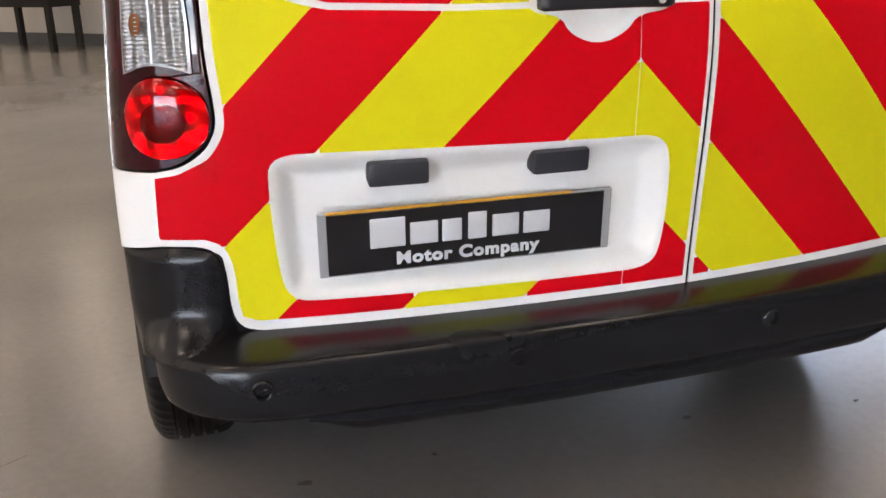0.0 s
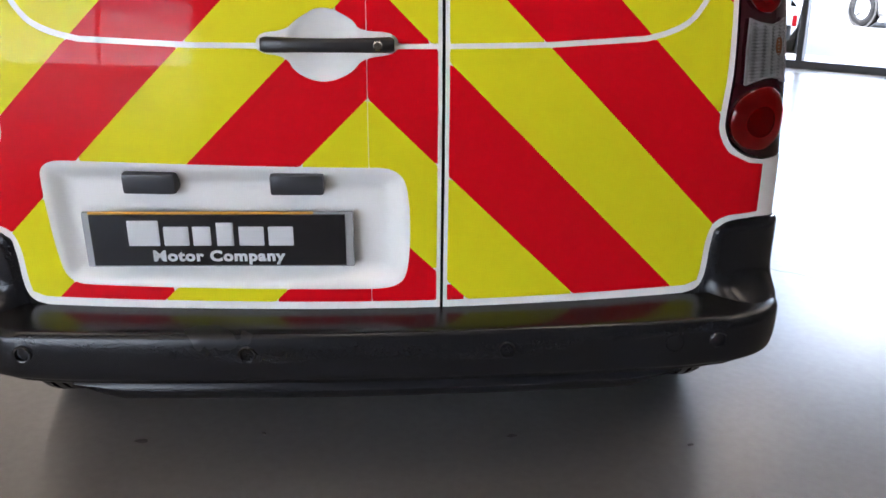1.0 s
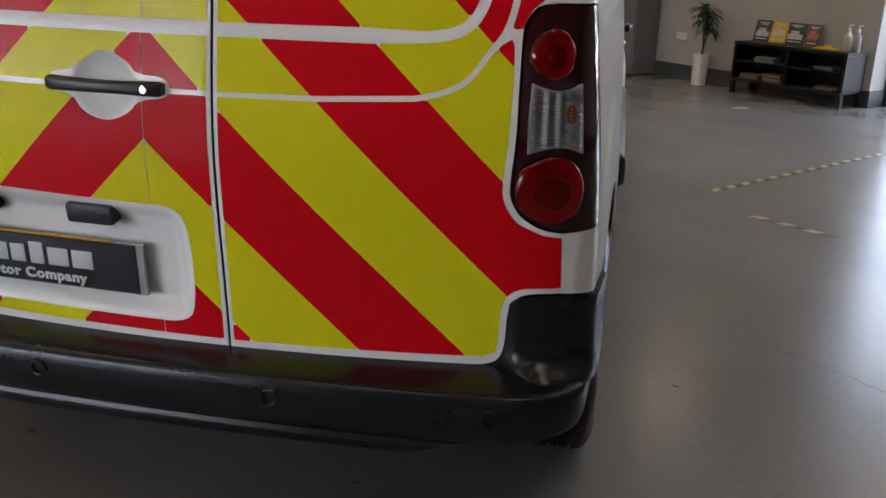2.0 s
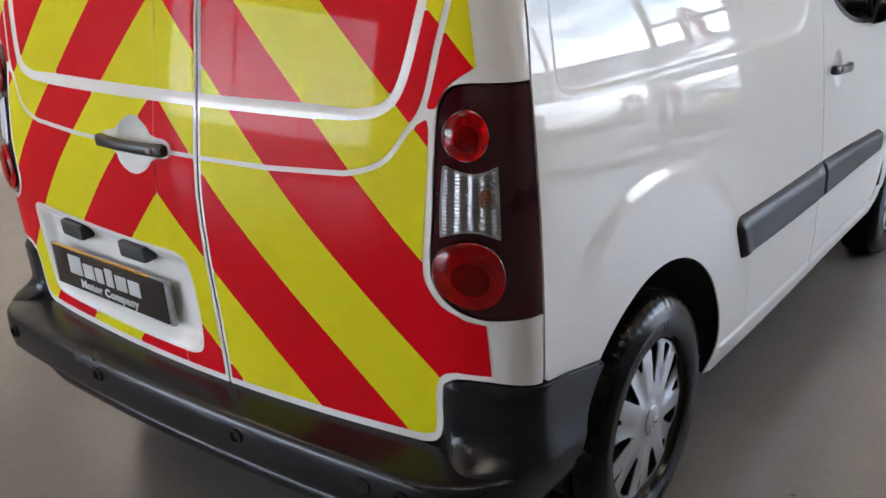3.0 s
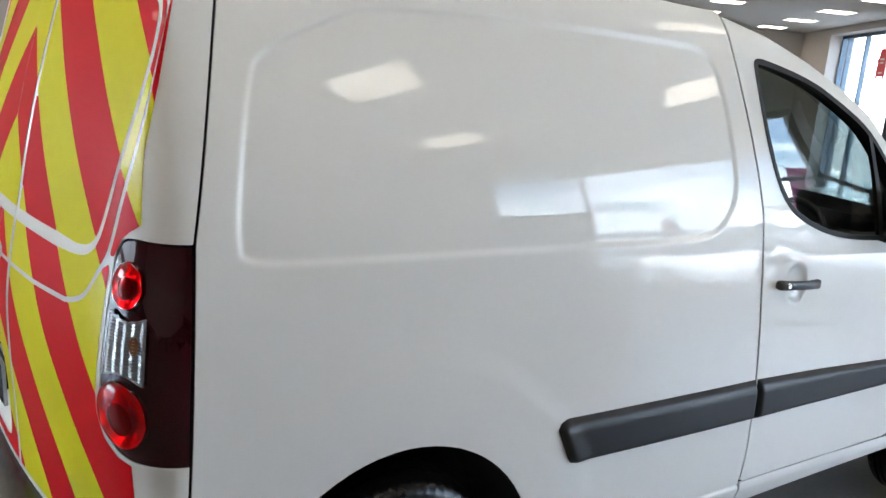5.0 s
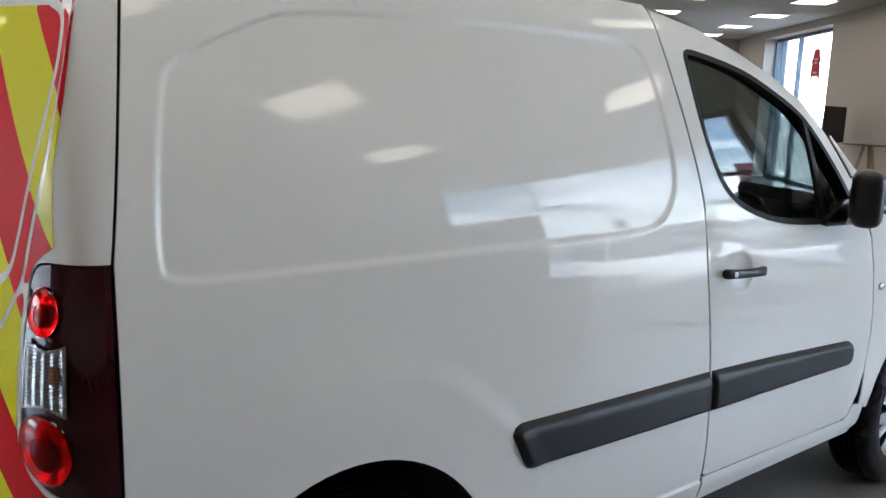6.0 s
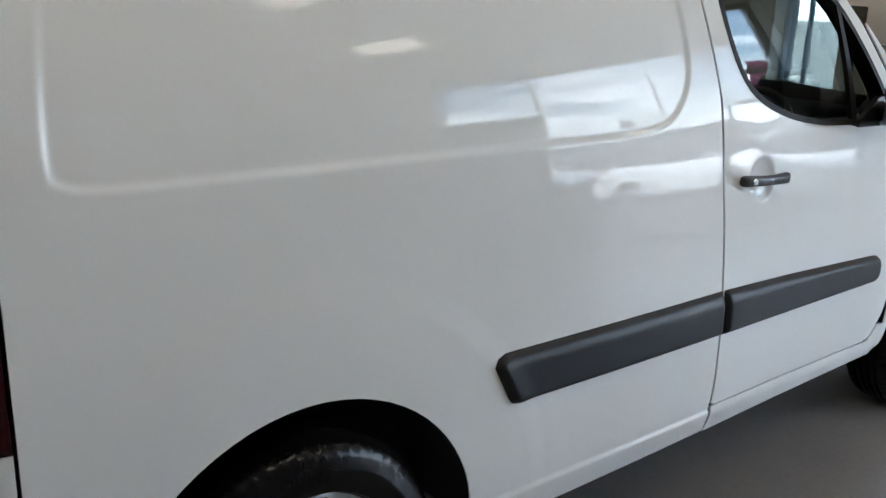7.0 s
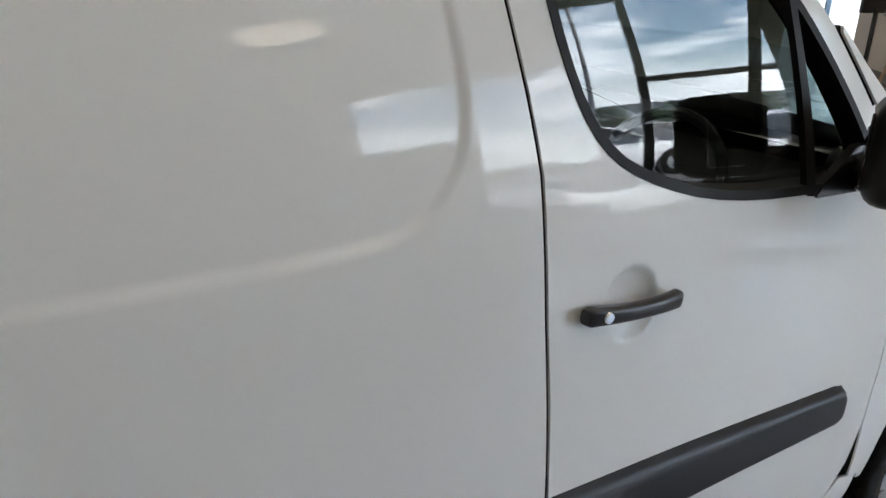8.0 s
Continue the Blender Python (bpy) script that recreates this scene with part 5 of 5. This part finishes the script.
# cabinet, socket, far table, stand, bar table
cab = thing("cabinet", "tall grey painted steel cabinet against the wall", "cabinet", at_uv(-5.75, 7.53))
part("body", box_bm(0.80, 0.40, 1.86, (0, 0, 0.95), 0.006), GREY_STEEL, cab)
for sg in (-1, 1):
    d = part("door", box_bm(0.385, 0.018, 1.80, (sg * 0.197, -0.212, 0.96), 0.003, 1), GREY_STEEL, cab)
    part("handle", box_bm(0.014, 0.02, 0.12, (sg * 0.03, -0.230, 1.0), 0.004), CHROME, d)
part("plinth", box_bm(0.78, 0.36, 0.02, (0, 0.01, 0.01)), DARK, cab)
sock = part("wall_socket", box_bm(0.146, 0.010, 0.086, bevel=0.003, seg=1), POT_WHITE, None, "white double wall socket", m=at_uv(-5.02, 7.744, 0.47))
tagged(sock, category="socket")
for x in (-0.035, 0.035):
    part("switch", box_bm(0.016, 0.006, 0.022, (x, -0.006, 0.02), 0.001, 1), POT_WHITE, sock)

table = thing("side_table", "black wooden table with square legs", "table", at_uv(-9.5, 7.05))
part("tabletop", box_bm(1.30, 0.60, 0.05, (0, 0, 0.745), 0.005), BENCH_BLACK, table)
part("apron", box_bm(1.18, 0.50, 0.16, (0, 0, 0.64)), BENCH_BLACK, table)
for x in (-0.52, 0.52):
    for y in (-0.22, 0.22):
        part("leg", box_bm(0.075, 0.075, 0.72, (x, y, 0.36), 0.004, 1), BENCH_BLACK, table)
case = part("black_case", box_bm(0.5, 0.35, 0.42, (0, 0, 0.21), 0.02), BENCH_BLACK, None, "black display case on the side table", m=at_uv(-9.6, 7.05, 0.770))
tagged(case, category="case")

stand = thing("screen_stand", "black flat screen on a floor stand", "screen", at_uv(-13.9, 7.28, 0, -40))
part("base", box_bm(0.55, 0.40, 0.03, (0, 0, 0.015), 0.008), BENCH_BLACK, stand)
part("post", box_bm(0.08, 0.05, 1.10, (0, 0, 0.57), 0.006), BENCH_BLACK, stand)
part("screen", box_bm(0.95, 0.05, 0.62, (0, -0.05, 1.37), 0.008), BENCH_BLACK, stand)

bar = thing("bar_table", "round topped bar table on wooden legs", "table", at_uv(-11.7, 6.95))
part("tabletop", lathe_bm([(0.0001, 1.105), (0.36, 1.105), (0.365, 1.115), (0.36, 1.13), (0.0001, 1.13)], 40, "z"), GREY_STEEL, bar, smooth=True)
for k in range(3):
    a = 2 * math.pi * k / 3 + 0.4
    part("leg", tube_bm([(0.30 * math.cos(a), 0.30 * math.sin(a), 0), (0.06 * math.cos(a), 0.06 * math.sin(a), 1.105)], [0.02, 0.026]), WOOD, bar, smooth=True)

# hanging red card in the far window
half = [(0.13, 0.31), (0.17, 0.27), (0.20, 0.13), (0.27, 0.12), (0.28, 0.05), (0.22, 0.03), (0.26, -0.06), (0.26, -0.31), (0.17, -0.31), (0.16, -0.25)]
bm = bmesh.new()
face = bm.faces.new([bm.verts.new((x, 0, z)) for x, z in half + [(-x, z) for x, z in half[::-1]]])
got = bmesh.ops.extrude_face_region(bm, geom=[face])["geom"]
bmesh.ops.translate(bm, vec=(0, 0.006, 0), verts=[g for g in got if isinstance(g, bmesh.types.BMVert)])
bmesh.ops.recalc_face_normals(bm, faces=bm.faces)
sign = part("hanging_sign", bm, RED_SIGN, None, "red car-shaped card hung in the window", m=at_uv(-17.15, 7.93, 2.55, 0))
tagged(sign, category="sign")
for z, wd in ((0.10, 0.22), (0.03, 0.17), (-0.17, 0.2)):
    part("text_bar", box_bm(wd, 0.003, 0.03, (0, -0.003, z)), PAPER, sign)
part("cord", tube_bm([(0, 0.003, 0.30), (0, 0.003, 0.70)], 0.004, 6), RUBBER_AND_GAP_SHADE, sign)

# hazard tape on the floor
def tape(u_from, u_to, label):
    a, b = Vector((*u_from, 0)), Vector((*u_to, 0))
    d = (b - a).normalized()
    owner = thing("floor_tape", label, "tape", Matrix.Translation((a.x, a.y, 0.0)) @ Matrix.Rotation(math.atan2(d.y, d.x), 4, "Z"))
    n = int((b - a).length / 0.075)
    rng = random.Random(n)
    for k in range(n):
        x0, x1 = 0.075 * k, 0.075 * (k + 1) - 0.001
        w2 = 0.024 + rng.uniform(-0.002, 0.001)
        mesh_object("black_block" if k % 2 else "yellow_block", [(x0, -w2, 0.0014), (x1, -w2, 0.0014), (x1 + 0.03, w2, 0.0014), (x0 + 0.03, w2, 0.0014), (x0, -w2, 0), (x1, -w2, 0), (x1 + 0.03, w2, 0), (x0 + 0.03, w2, 0)],
                    [(0, 1, 2, 3), (0, 4, 5, 1), (1, 5, 6, 2), (2, 6, 7, 3), (3, 7, 4, 0)], TAPE_BLACK if k % 2 else TAPE_YELLOW, owner, smooth=False)
    return owner


tape((1.45, 3.70), (2.9, 5.43), "worn yellow and black hazard tape stuck on the floor")
tape((1.62, 3.22), (2.03, 2.90), "short worn hazard tape stuck on the floor")
rng = random.Random(2)
for x, y, r in ((1.14, 1.04, 0.012), (-0.60, 0.29, 0.022), (0.33, 0.265, 0.017), (0.77, 0.20, 0.012), (1.36, 3.63, 0.035), (-0.30, 0.31, 0.010), (1.9, 4.2, 0.012), (2.6, 2.2, 0.010)):
    bmx = bmesh.new()
    bmesh.ops.create_icosphere(bmx, subdivisions=2, radius=1.0)
    for vv in bmx.verts:
        vv.co *= 1 + 0.35 * noise.noise(vv.co * 1.7 + Vector((x * 9, y * 7, 0)))
        vv.co = Vector((vv.co.x * r * 0.8, vv.co.y * r * 0.45, max(0.0, vv.co.z) * 0.0025))
    tagged(part("floor_speck", bmx, SCUFF, None, "small dark speck of dirt on the floor", smooth=True, m=pose(x, y, 0.0, 0, 0, rng.uniform(0, 180))), category="speck", group="specks on the floor")

# fine scratches in the floor coating
for ax, ay, bx, by, wd in ((1.45, 1.47, 1.68, 1.285, 0.0022), (1.70, 1.265, 1.98, 0.99, 0.0016), (1.06, 2.30, 1.62, 2.05, 0.0013), (-1.55, 0.40, -1.20, 0.62, 0.0014), (2.05, 3.9, 2.5, 3.2, 0.002), (0.1, -0.55, 0.5, -0.48, 0.0012)):
    pts = []
    for i in range(13):
        q = i / 12
        wob = 0.010 * noise.noise((ax * 5 + 7 * q, ay * 3, 1.0))
        pts.append((ax + (bx - ax) * q + wob, ay + (by - ay) * q + wob))
    vv = []
    for i, (x, y) in enumerate(pts):
        w2 = wd * (0.35 + 0.65 * math.sin(math.pi * (0.06 + 0.88 * i / 12)))
        dx, dy = by - ay, ax - bx
        n = math.hypot(dx, dy)
        vv += [(x - dx / n * w2, y - dy / n * w2, 0.0), (x, y, 0.0007), (x + dx / n * w2, y + dy / n * w2, 0.0)]
    sc = mesh_object("floor_scratch", vv, [(3 * i + k, 3 * i + k + 1, 3 * i + k + 4, 3 * i + k + 3) for i in range(12) for k in (0, 1)], SCUFF, None, "fine dark scratch in the polished floor", smooth=False)
    tagged(sc, category="scratch", group="scratches in the floor")


# ---- parked cars ----
def car(name, label, paint, at, length=4.1, width=1.72, height=1.46, estate=False):
    """Nose along +y, rear bumper at y = 0."""
    owner = thing(name, label, "car", at, group="parked cars")
    L, W, H = length, width / 2, height
    st = [0.0, 0.05, 0.16, 0.4, 0.9, 1.6, 2.3, 2.9, 3.3, 3.7, 3.98, 4.1]
    st = [s * L / 4.1 for s in st]
    hw = [0.76, 0.86, 0.93, 0.97, 1, 1, 1, 0.99, 0.97, 0.93, 0.84, 0.70]
    zb = [0.80, 0.90, 0.95, 0.96, 0.95, 0.93, 0.92, 0.92, 0.88, 0.82, 0.74, 0.62]
    zl = [0.42, 0.33, 0.28, 0.24, 0.20, 0.19, 0.19, 0.20, 0.22, 0.24, 0.28, 0.36]
    verts, faces = [], []
    for y, w, b, l in zip(st, hw, zb, zl):
        w *= W
        half = [(0, l), (w * 0.90, l), (w * 0.97, l + 0.10), (w, l + 0.30), (w * 0.99, b - 0.16), (w * 0.955, b - 0.03), (w * 0.90, b), (w * 0.45, b + 0.035)]
        ring = half + [(0, b + 0.045)] + [(-x, z) for x, z in half[:0:-1]]
        verts += [(x, y, z) for x, z in ring]
    n = 16
    for i in range(len(st) - 1):
        for k in range(n):
            faces.append((i * n + k, i * n + (k + 1) % n, (i + 1) * n + (k + 1) % n, (i + 1) * n + k))
    faces += [tuple(range(n))[::-1], tuple(range((len(st) - 1) * n, len(st) * n))]
    mesh_object("body", verts, faces, paint, owner)
    # glasshouse
    r0, r1 = (0.30, 0.62) if not estate else (0.22, 0.42)
    gy = [0.16 * L / 4.1, r0 * L / 4.1, r1 * L / 4.1, 1.5 * L / 4.1, 2.05 * L / 4.1, 2.45 * L / 4.1, 3.0 * L / 4.1]
    gz = [0.94, 0.94 + 0.55 * (H - 0.94), H - 0.03, H, H - 0.02, H - 0.14, 0.93]
    verts, faces = [], []
    for y, z in zip(gy, gz):
        q = (z - 0.93) / (H - 0.93)
        w = W * (0.90 - 0.20 * q)
        verts += [(-W * 0.90, y, 0.925), (-w, y, z), (-w * 0.5, y, z + 0.02 * q), (w * 0.5, y, z + 0.02 * q), (w, y, z), (W * 0.90, y, 0.925)]
    for i in range(len(gy) - 1):
        for k in range(5):
            a = i * 6 + k
            faces.append((a, a + 1, a + 7, a + 6))
    mesh_object("windows", verts, faces, CAR_GLASS, owner, "dark car windows")
    verts, faces = [], []
    ry = [gy[2] - 0.10, gy[2], gy[3], gy[4], gy[4] + 0.06]
    rz = [gz[2] - 0.10, gz[2] + 0.012, gz[3] + 0.012, gz[4] + 0.012, gz[4] - 0.012]
    for y, z in zip(ry, rz):
        q = (z - 0.93) / (H - 0.93)
        w = W * (0.90 - 0.20 * q) + 0.012
        verts += [(-w, y, z - 0.07), (-w * 0.97, y, z), (-w * 0.5, y, z + 0.022), (w * 0.5, y, z + 0.022), (w * 0.97, y, z), (w, y, z - 0.07)]
    for i in range(4):
        for k in range(5):
            a = i * 6 + k
            faces.append((a, a + 1, a + 7, a + 6))
    mesh_object("roof", verts, faces, paint, owner)
    for sg in (-1, 1):
        for y0, y1 in ((1.52, 1.50), (0.42, 0.60)):
            y0, y1 = y0 * L / 4.1, y1 * L / 4.1
            part("pillar", tube_bm([(sg * W * 0.905, y0, 0.92), (sg * W * 0.72, y1, H - 0.05)], 0.035, 6), paint, owner, smooth=True)
        part("pillar", tube_bm([(sg * W * 0.90, 3.0 * L / 4.1, 0.93), (sg * W * 0.76, 2.45 * L / 4.1, H - 0.14), (sg * W * 0.72, 2.06 * L / 4.1, H - 0.02)], 0.03, 6), paint, owner, smooth=True)
        for y in (0.72 * L / 4.1, 3.28 * L / 4.1):
            wh = part("wheel", lathe_bm([(0.19, -0.09), (0.22, -0.10), (0.30, -0.085), (0.315, -0.05), (0.315, 0.05), (0.30, 0.085), (0.22, 0.10), (0.19, 0.09)], 32, "x"), TYRE, owner, smooth=True, m=pose(sg * (W - 0.085), y, 0.315, 0, 0, 0 if sg > 0 else 180))
            bmx = lathe_bm([(0.0001, 0.075), (0.045, 0.075), (0.05, 0.06), (0.19, 0.055), (0.21, 0.09)], 20, "x")
            for k in range(5):
                got = bmesh.ops.create_cube(bmx, size=1.0)["verts"]
                bmesh.ops.transform(bmx, matrix=Matrix.Rotation(2 * math.pi * k / 5, 4, "X") @ Matrix.Translation((0.072, 0.11, 0)) @ Matrix.Diagonal((0.03, 0.18, 0.045, 1)), verts=got)
            part("rim", bmx, SILVER, wh)
            # dark ring on the solid body, put in for the wheel well's shade
            part("well_shade_ring", lathe_bm([(0.32, -0.02), (0.36, -0.02), (0.36, 0.012), (0.32, 0.012)], 28, "x", True), DARK, owner, m=pose(sg * (W - 0.012), y, 0.315))
        lens = part("tail_lamp", box_bm(0.20, 0.10, 0.15, bevel=0.05, seg=3), LENS_RED, owner, "red tail lamp", smooth=True, m=pose(sg * W * 0.80, 0.07, 0.80, 0, 0, -18 * sg))
        part("reflector", box_bm(0.06, 0.03, 0.14, bevel=0.012), LENS_RED, owner, m=pose(sg * W * 0.84, 0.035, 0.46, 0, 0, -14 * sg))
        part("head_lamp", box_bm(0.34, 0.20, 0.13, bevel=0.05, seg=3), LENS_CLEAR, owner, smooth=True, m=pose(sg * W * 0.72, 3.93 * L / 4.1, 0.66, 0, 0, 28 * sg))
        part("mirror", box_bm(0.16, 0.09, 0.11, bevel=0.03), paint, owner, smooth=True, m=pose(sg * (W + 0.05), 2.62 * L / 4.1, 0.98))
    p = part("rear_plate", box_bm(0.52, 0.012, 0.111, (0, 0, 0), 0.002, 1), mat("yellow_plate", (0.75, 0.48, 0.03), rough=0.4, grain=0.03), owner, "yellow rear plate", m=pose(0, -0.008, 0.55))
    for k, x in enumerate((-0.20, -0.13, -0.06, 0.01, 0.10, 0.165, 0.225)):
        part("plate_mark", box_bm(0.040, 0.003, 0.070, (x, -0.0075, 0)), PLATE_BLACK, p)
    part("bumper_insert", box_bm(width * 0.80, 0.08, 0.20, (0, 0.05, 0.31), 0.03), BLACK_PLASTIC, owner)
    part("windscreen_wiper", box_bm(0.45, 0.012, 0.015, (0.05, 0.20, 1.0)), RUBBER_AND_GAP_SHADE, owner)
    return owner


GROUND = -0.21
car("parked_car", "white hatchback with yellow rear plate parked outside the glass", CAR_WHITE, pose(4.50, 9.75, GROUND, 0, 0, -17), width=1.66)
car("parked_car", "white hatchback parked side-on on the forecourt", CAR_WHITE, BM @ pose(0.18, 14.68, GROUND, 0, 0, 54.5), 4.4, 1.76, 1.48)
car("parked_car", "dark blue hatchback parked on the forecourt", CAR_BLUE, BM @ pose(6.4, 12.4, GROUND, 0, 0, 60))
car("parked_car", "white hatchback parked far out on the forecourt", CAR_WHITE, BM @ pose(-6.5, 24, GROUND, 0, 0, 100), height=1.6)
car("parked_car", "red hatchback parked far out on the forecourt", CAR_RED, BM @ pose(-12.0, 22, GROUND, 0, 0, 160))
car("parked_car", "white estate car parked far out on the forecourt", CAR_WHITE, BM @ pose(3.5, 26, GROUND, 0, 0, 85), 4.5, 1.78, 1.5, True)

# feather flags, lamp posts
for u, v, col in ((-2.5, 34.0, (0.14, 0.02, 0.05)), (-7.3, 22.2, (0.10, 0.02, 0.05))):
    fl = thing("feather_flag", "tall dark red feather flag on a pole, with a pale print", "flag", BM @ pose(u, v, GROUND) @ Matrix.Scale(1.25, 4), group="feather flags")
    part("pole", tube_bm([(0, 0, 0), (0, 0, 2.2), (0.05, 0, 2.7), (0.22, 0, 3.0), (0.45, 0, 3.05)], 0.015, 8), SILVER, fl, smooth=True)
    part("base", box_bm(0.6, 0.6, 0.04, (0, 0, 0.02), 0.01), BLACK_PLASTIC, fl)
    vv = []
    for i in range(16):
        z = 0.7 + 2.35 * i / 15
        x0 = 0.01 if z < 2.3 else 0.01 + 0.42 * ((z - 2.3) / 0.75) ** 2.4
        x1 = 0.66 - 0.25 * max(0, (1.0 - z) / 0.3)
        vv += [(x0, 0.02 * math.sin(4 * z), z), (0.5 * (x0 + x1), 0.03 * math.sin(3 * z + 1), z), (max(x1, x0 + 0.02), 0.04 * math.sin(3 * z + 2), z)]
    part_flag = mesh_object("sail", vv, [(3 * i + k, 3 * i + k + 1, 3 * i + k + 4, 3 * i + k + 3) for i in range(15) for k in (0, 1)], mat("flag_cloth", col, rough=0.8, grain=0.05, stain=0.08), fl)
    for k in range(5):
        part("print_bar", box_bm(0.20, 0.10, 0.16, (0.35, 0, 1.25 + 0.24 * k)), PAPER, fl)
for u, v in ((-2.5, 22.0), (7.0, 30.0), (-16.0, 34.0)):
    lp = thing("street_lamp", "tall grey steel street lamp with a flat head", "lamp", BM @ pose(u, v, GROUND), group="street lamps")
    part("pole", tube_bm([(0, 0, 0), (0, 0, 3.0), (0, 0, 6.4)], [0.08, 0.06, 0.045], 10), GREY_STEEL, lp, smooth=True)
    part("head", box_bm(1.1, 0.26, 0.10, (0, 0, 6.44), 0.04), GREY_STEEL, lp)
    part("foot", box_bm(0.25, 0.25, 0.25, (0, 0, 0.12), 0.02), GREY_STEEL, lp)


# ---- far trees and sheds ----
def tree_parts(seed):
    rng = random.Random(seed)
    trunk = tube_bm([(0, 0, 0), (0.1, 0, 1.2), (0.05, 0.1, 2.6), (0.2, 0.1, 4.2)], [0.22, 0.18, 0.13, 0.05], 8)
    for k in range(6):
        a = rng.uniform(0, 6.28)
        tube_bm([(0.06, 0.05, 1.8 + 0.3 * k), (1.0 * math.cos(a), 1.0 * math.sin(a), 2.8 + 0.35 * k), (1.7 * math.cos(a), 1.7 * math.sin(a), 3.3 + 0.4 * k)], [0.07, 0.05, 0.02], 6, trunk)
    v, f = [], []
    blobs = [(rng.gauss(0, 1.1), rng.gauss(0, 1.1), rng.uniform(2.2, 6.0), rng.uniform(0.6, 1.1)) for _ in range(26)]
    for bx, by, bz, br in blobs:
        for _ in range(70):
            d = Vector((rng.gauss(0, 1), rng.gauss(0, 1), rng.gauss(0, 1))).normalized() * br * rng.uniform(0.6, 1.05)
            c = Vector((bx, by, bz)) + d
            t = Vector((rng.gauss(0, 1), rng.gauss(0, 1), rng.gauss(0, 1))).normalized()
            s = t.cross(d).normalized()
            q = rng.uniform(0.10, 0.20)
            i = len(v)
            v += [c - q * t, c + 0.6 * q * s, c + q * t, c - 0.6 * q * s]
            f.append((i, i + 1, i + 2, i + 3))
    return trunk, v, f


rng = random.Random(7)
for kind in range(3):
    trunk, v, f = tree_parts(20 + kind)
    tr = thing("tree", "leafy green tree at the edge of the forecourt", "tree", group="far trees")
    part("trunk", trunk, BARK, tr, smooth=True)
    mesh_object("crown", v, f, LEAF, tr, "loose green crown of many leaves", smooth=False)
    for k in range(18):
        u = -120 + 13 * k + 4.3 * kind + rng.uniform(-2, 2)
        m = BM @ pose(u, 105 + rng.uniform(-8, 10), GROUND, 0, 0, rng.uniform(0, 360)) @ Matrix.Scale(rng.uniform(0.75, 1.15), 4)
        if k == 0:
            tr.matrix_basis = m
        else:
            c = copy_thing(tr, m)
shed = thing("retail_shed", "long low pale retail building beyond the trees", "building", BM @ pose(-10, 150, GROUND))
part("wall", box_bm(90, 20, 6.0, (0, 0, 3.0)), mat("pale_cladding", (0.55, 0.56, 0.57), rough=0.6, grain=0.03, stain=0.08, stain_size=0.2), shed)
part("roof", box_bm(92, 22, 0.6, (0, 0, 6.3), 0.1), GREY_STEEL, shed)
for k in range(12):
    part("window", box_bm(4.2, 0.1, 2.0, (-40 + 7.2 * k, -10.05, 2.0)), CAR_GLASS, shed)
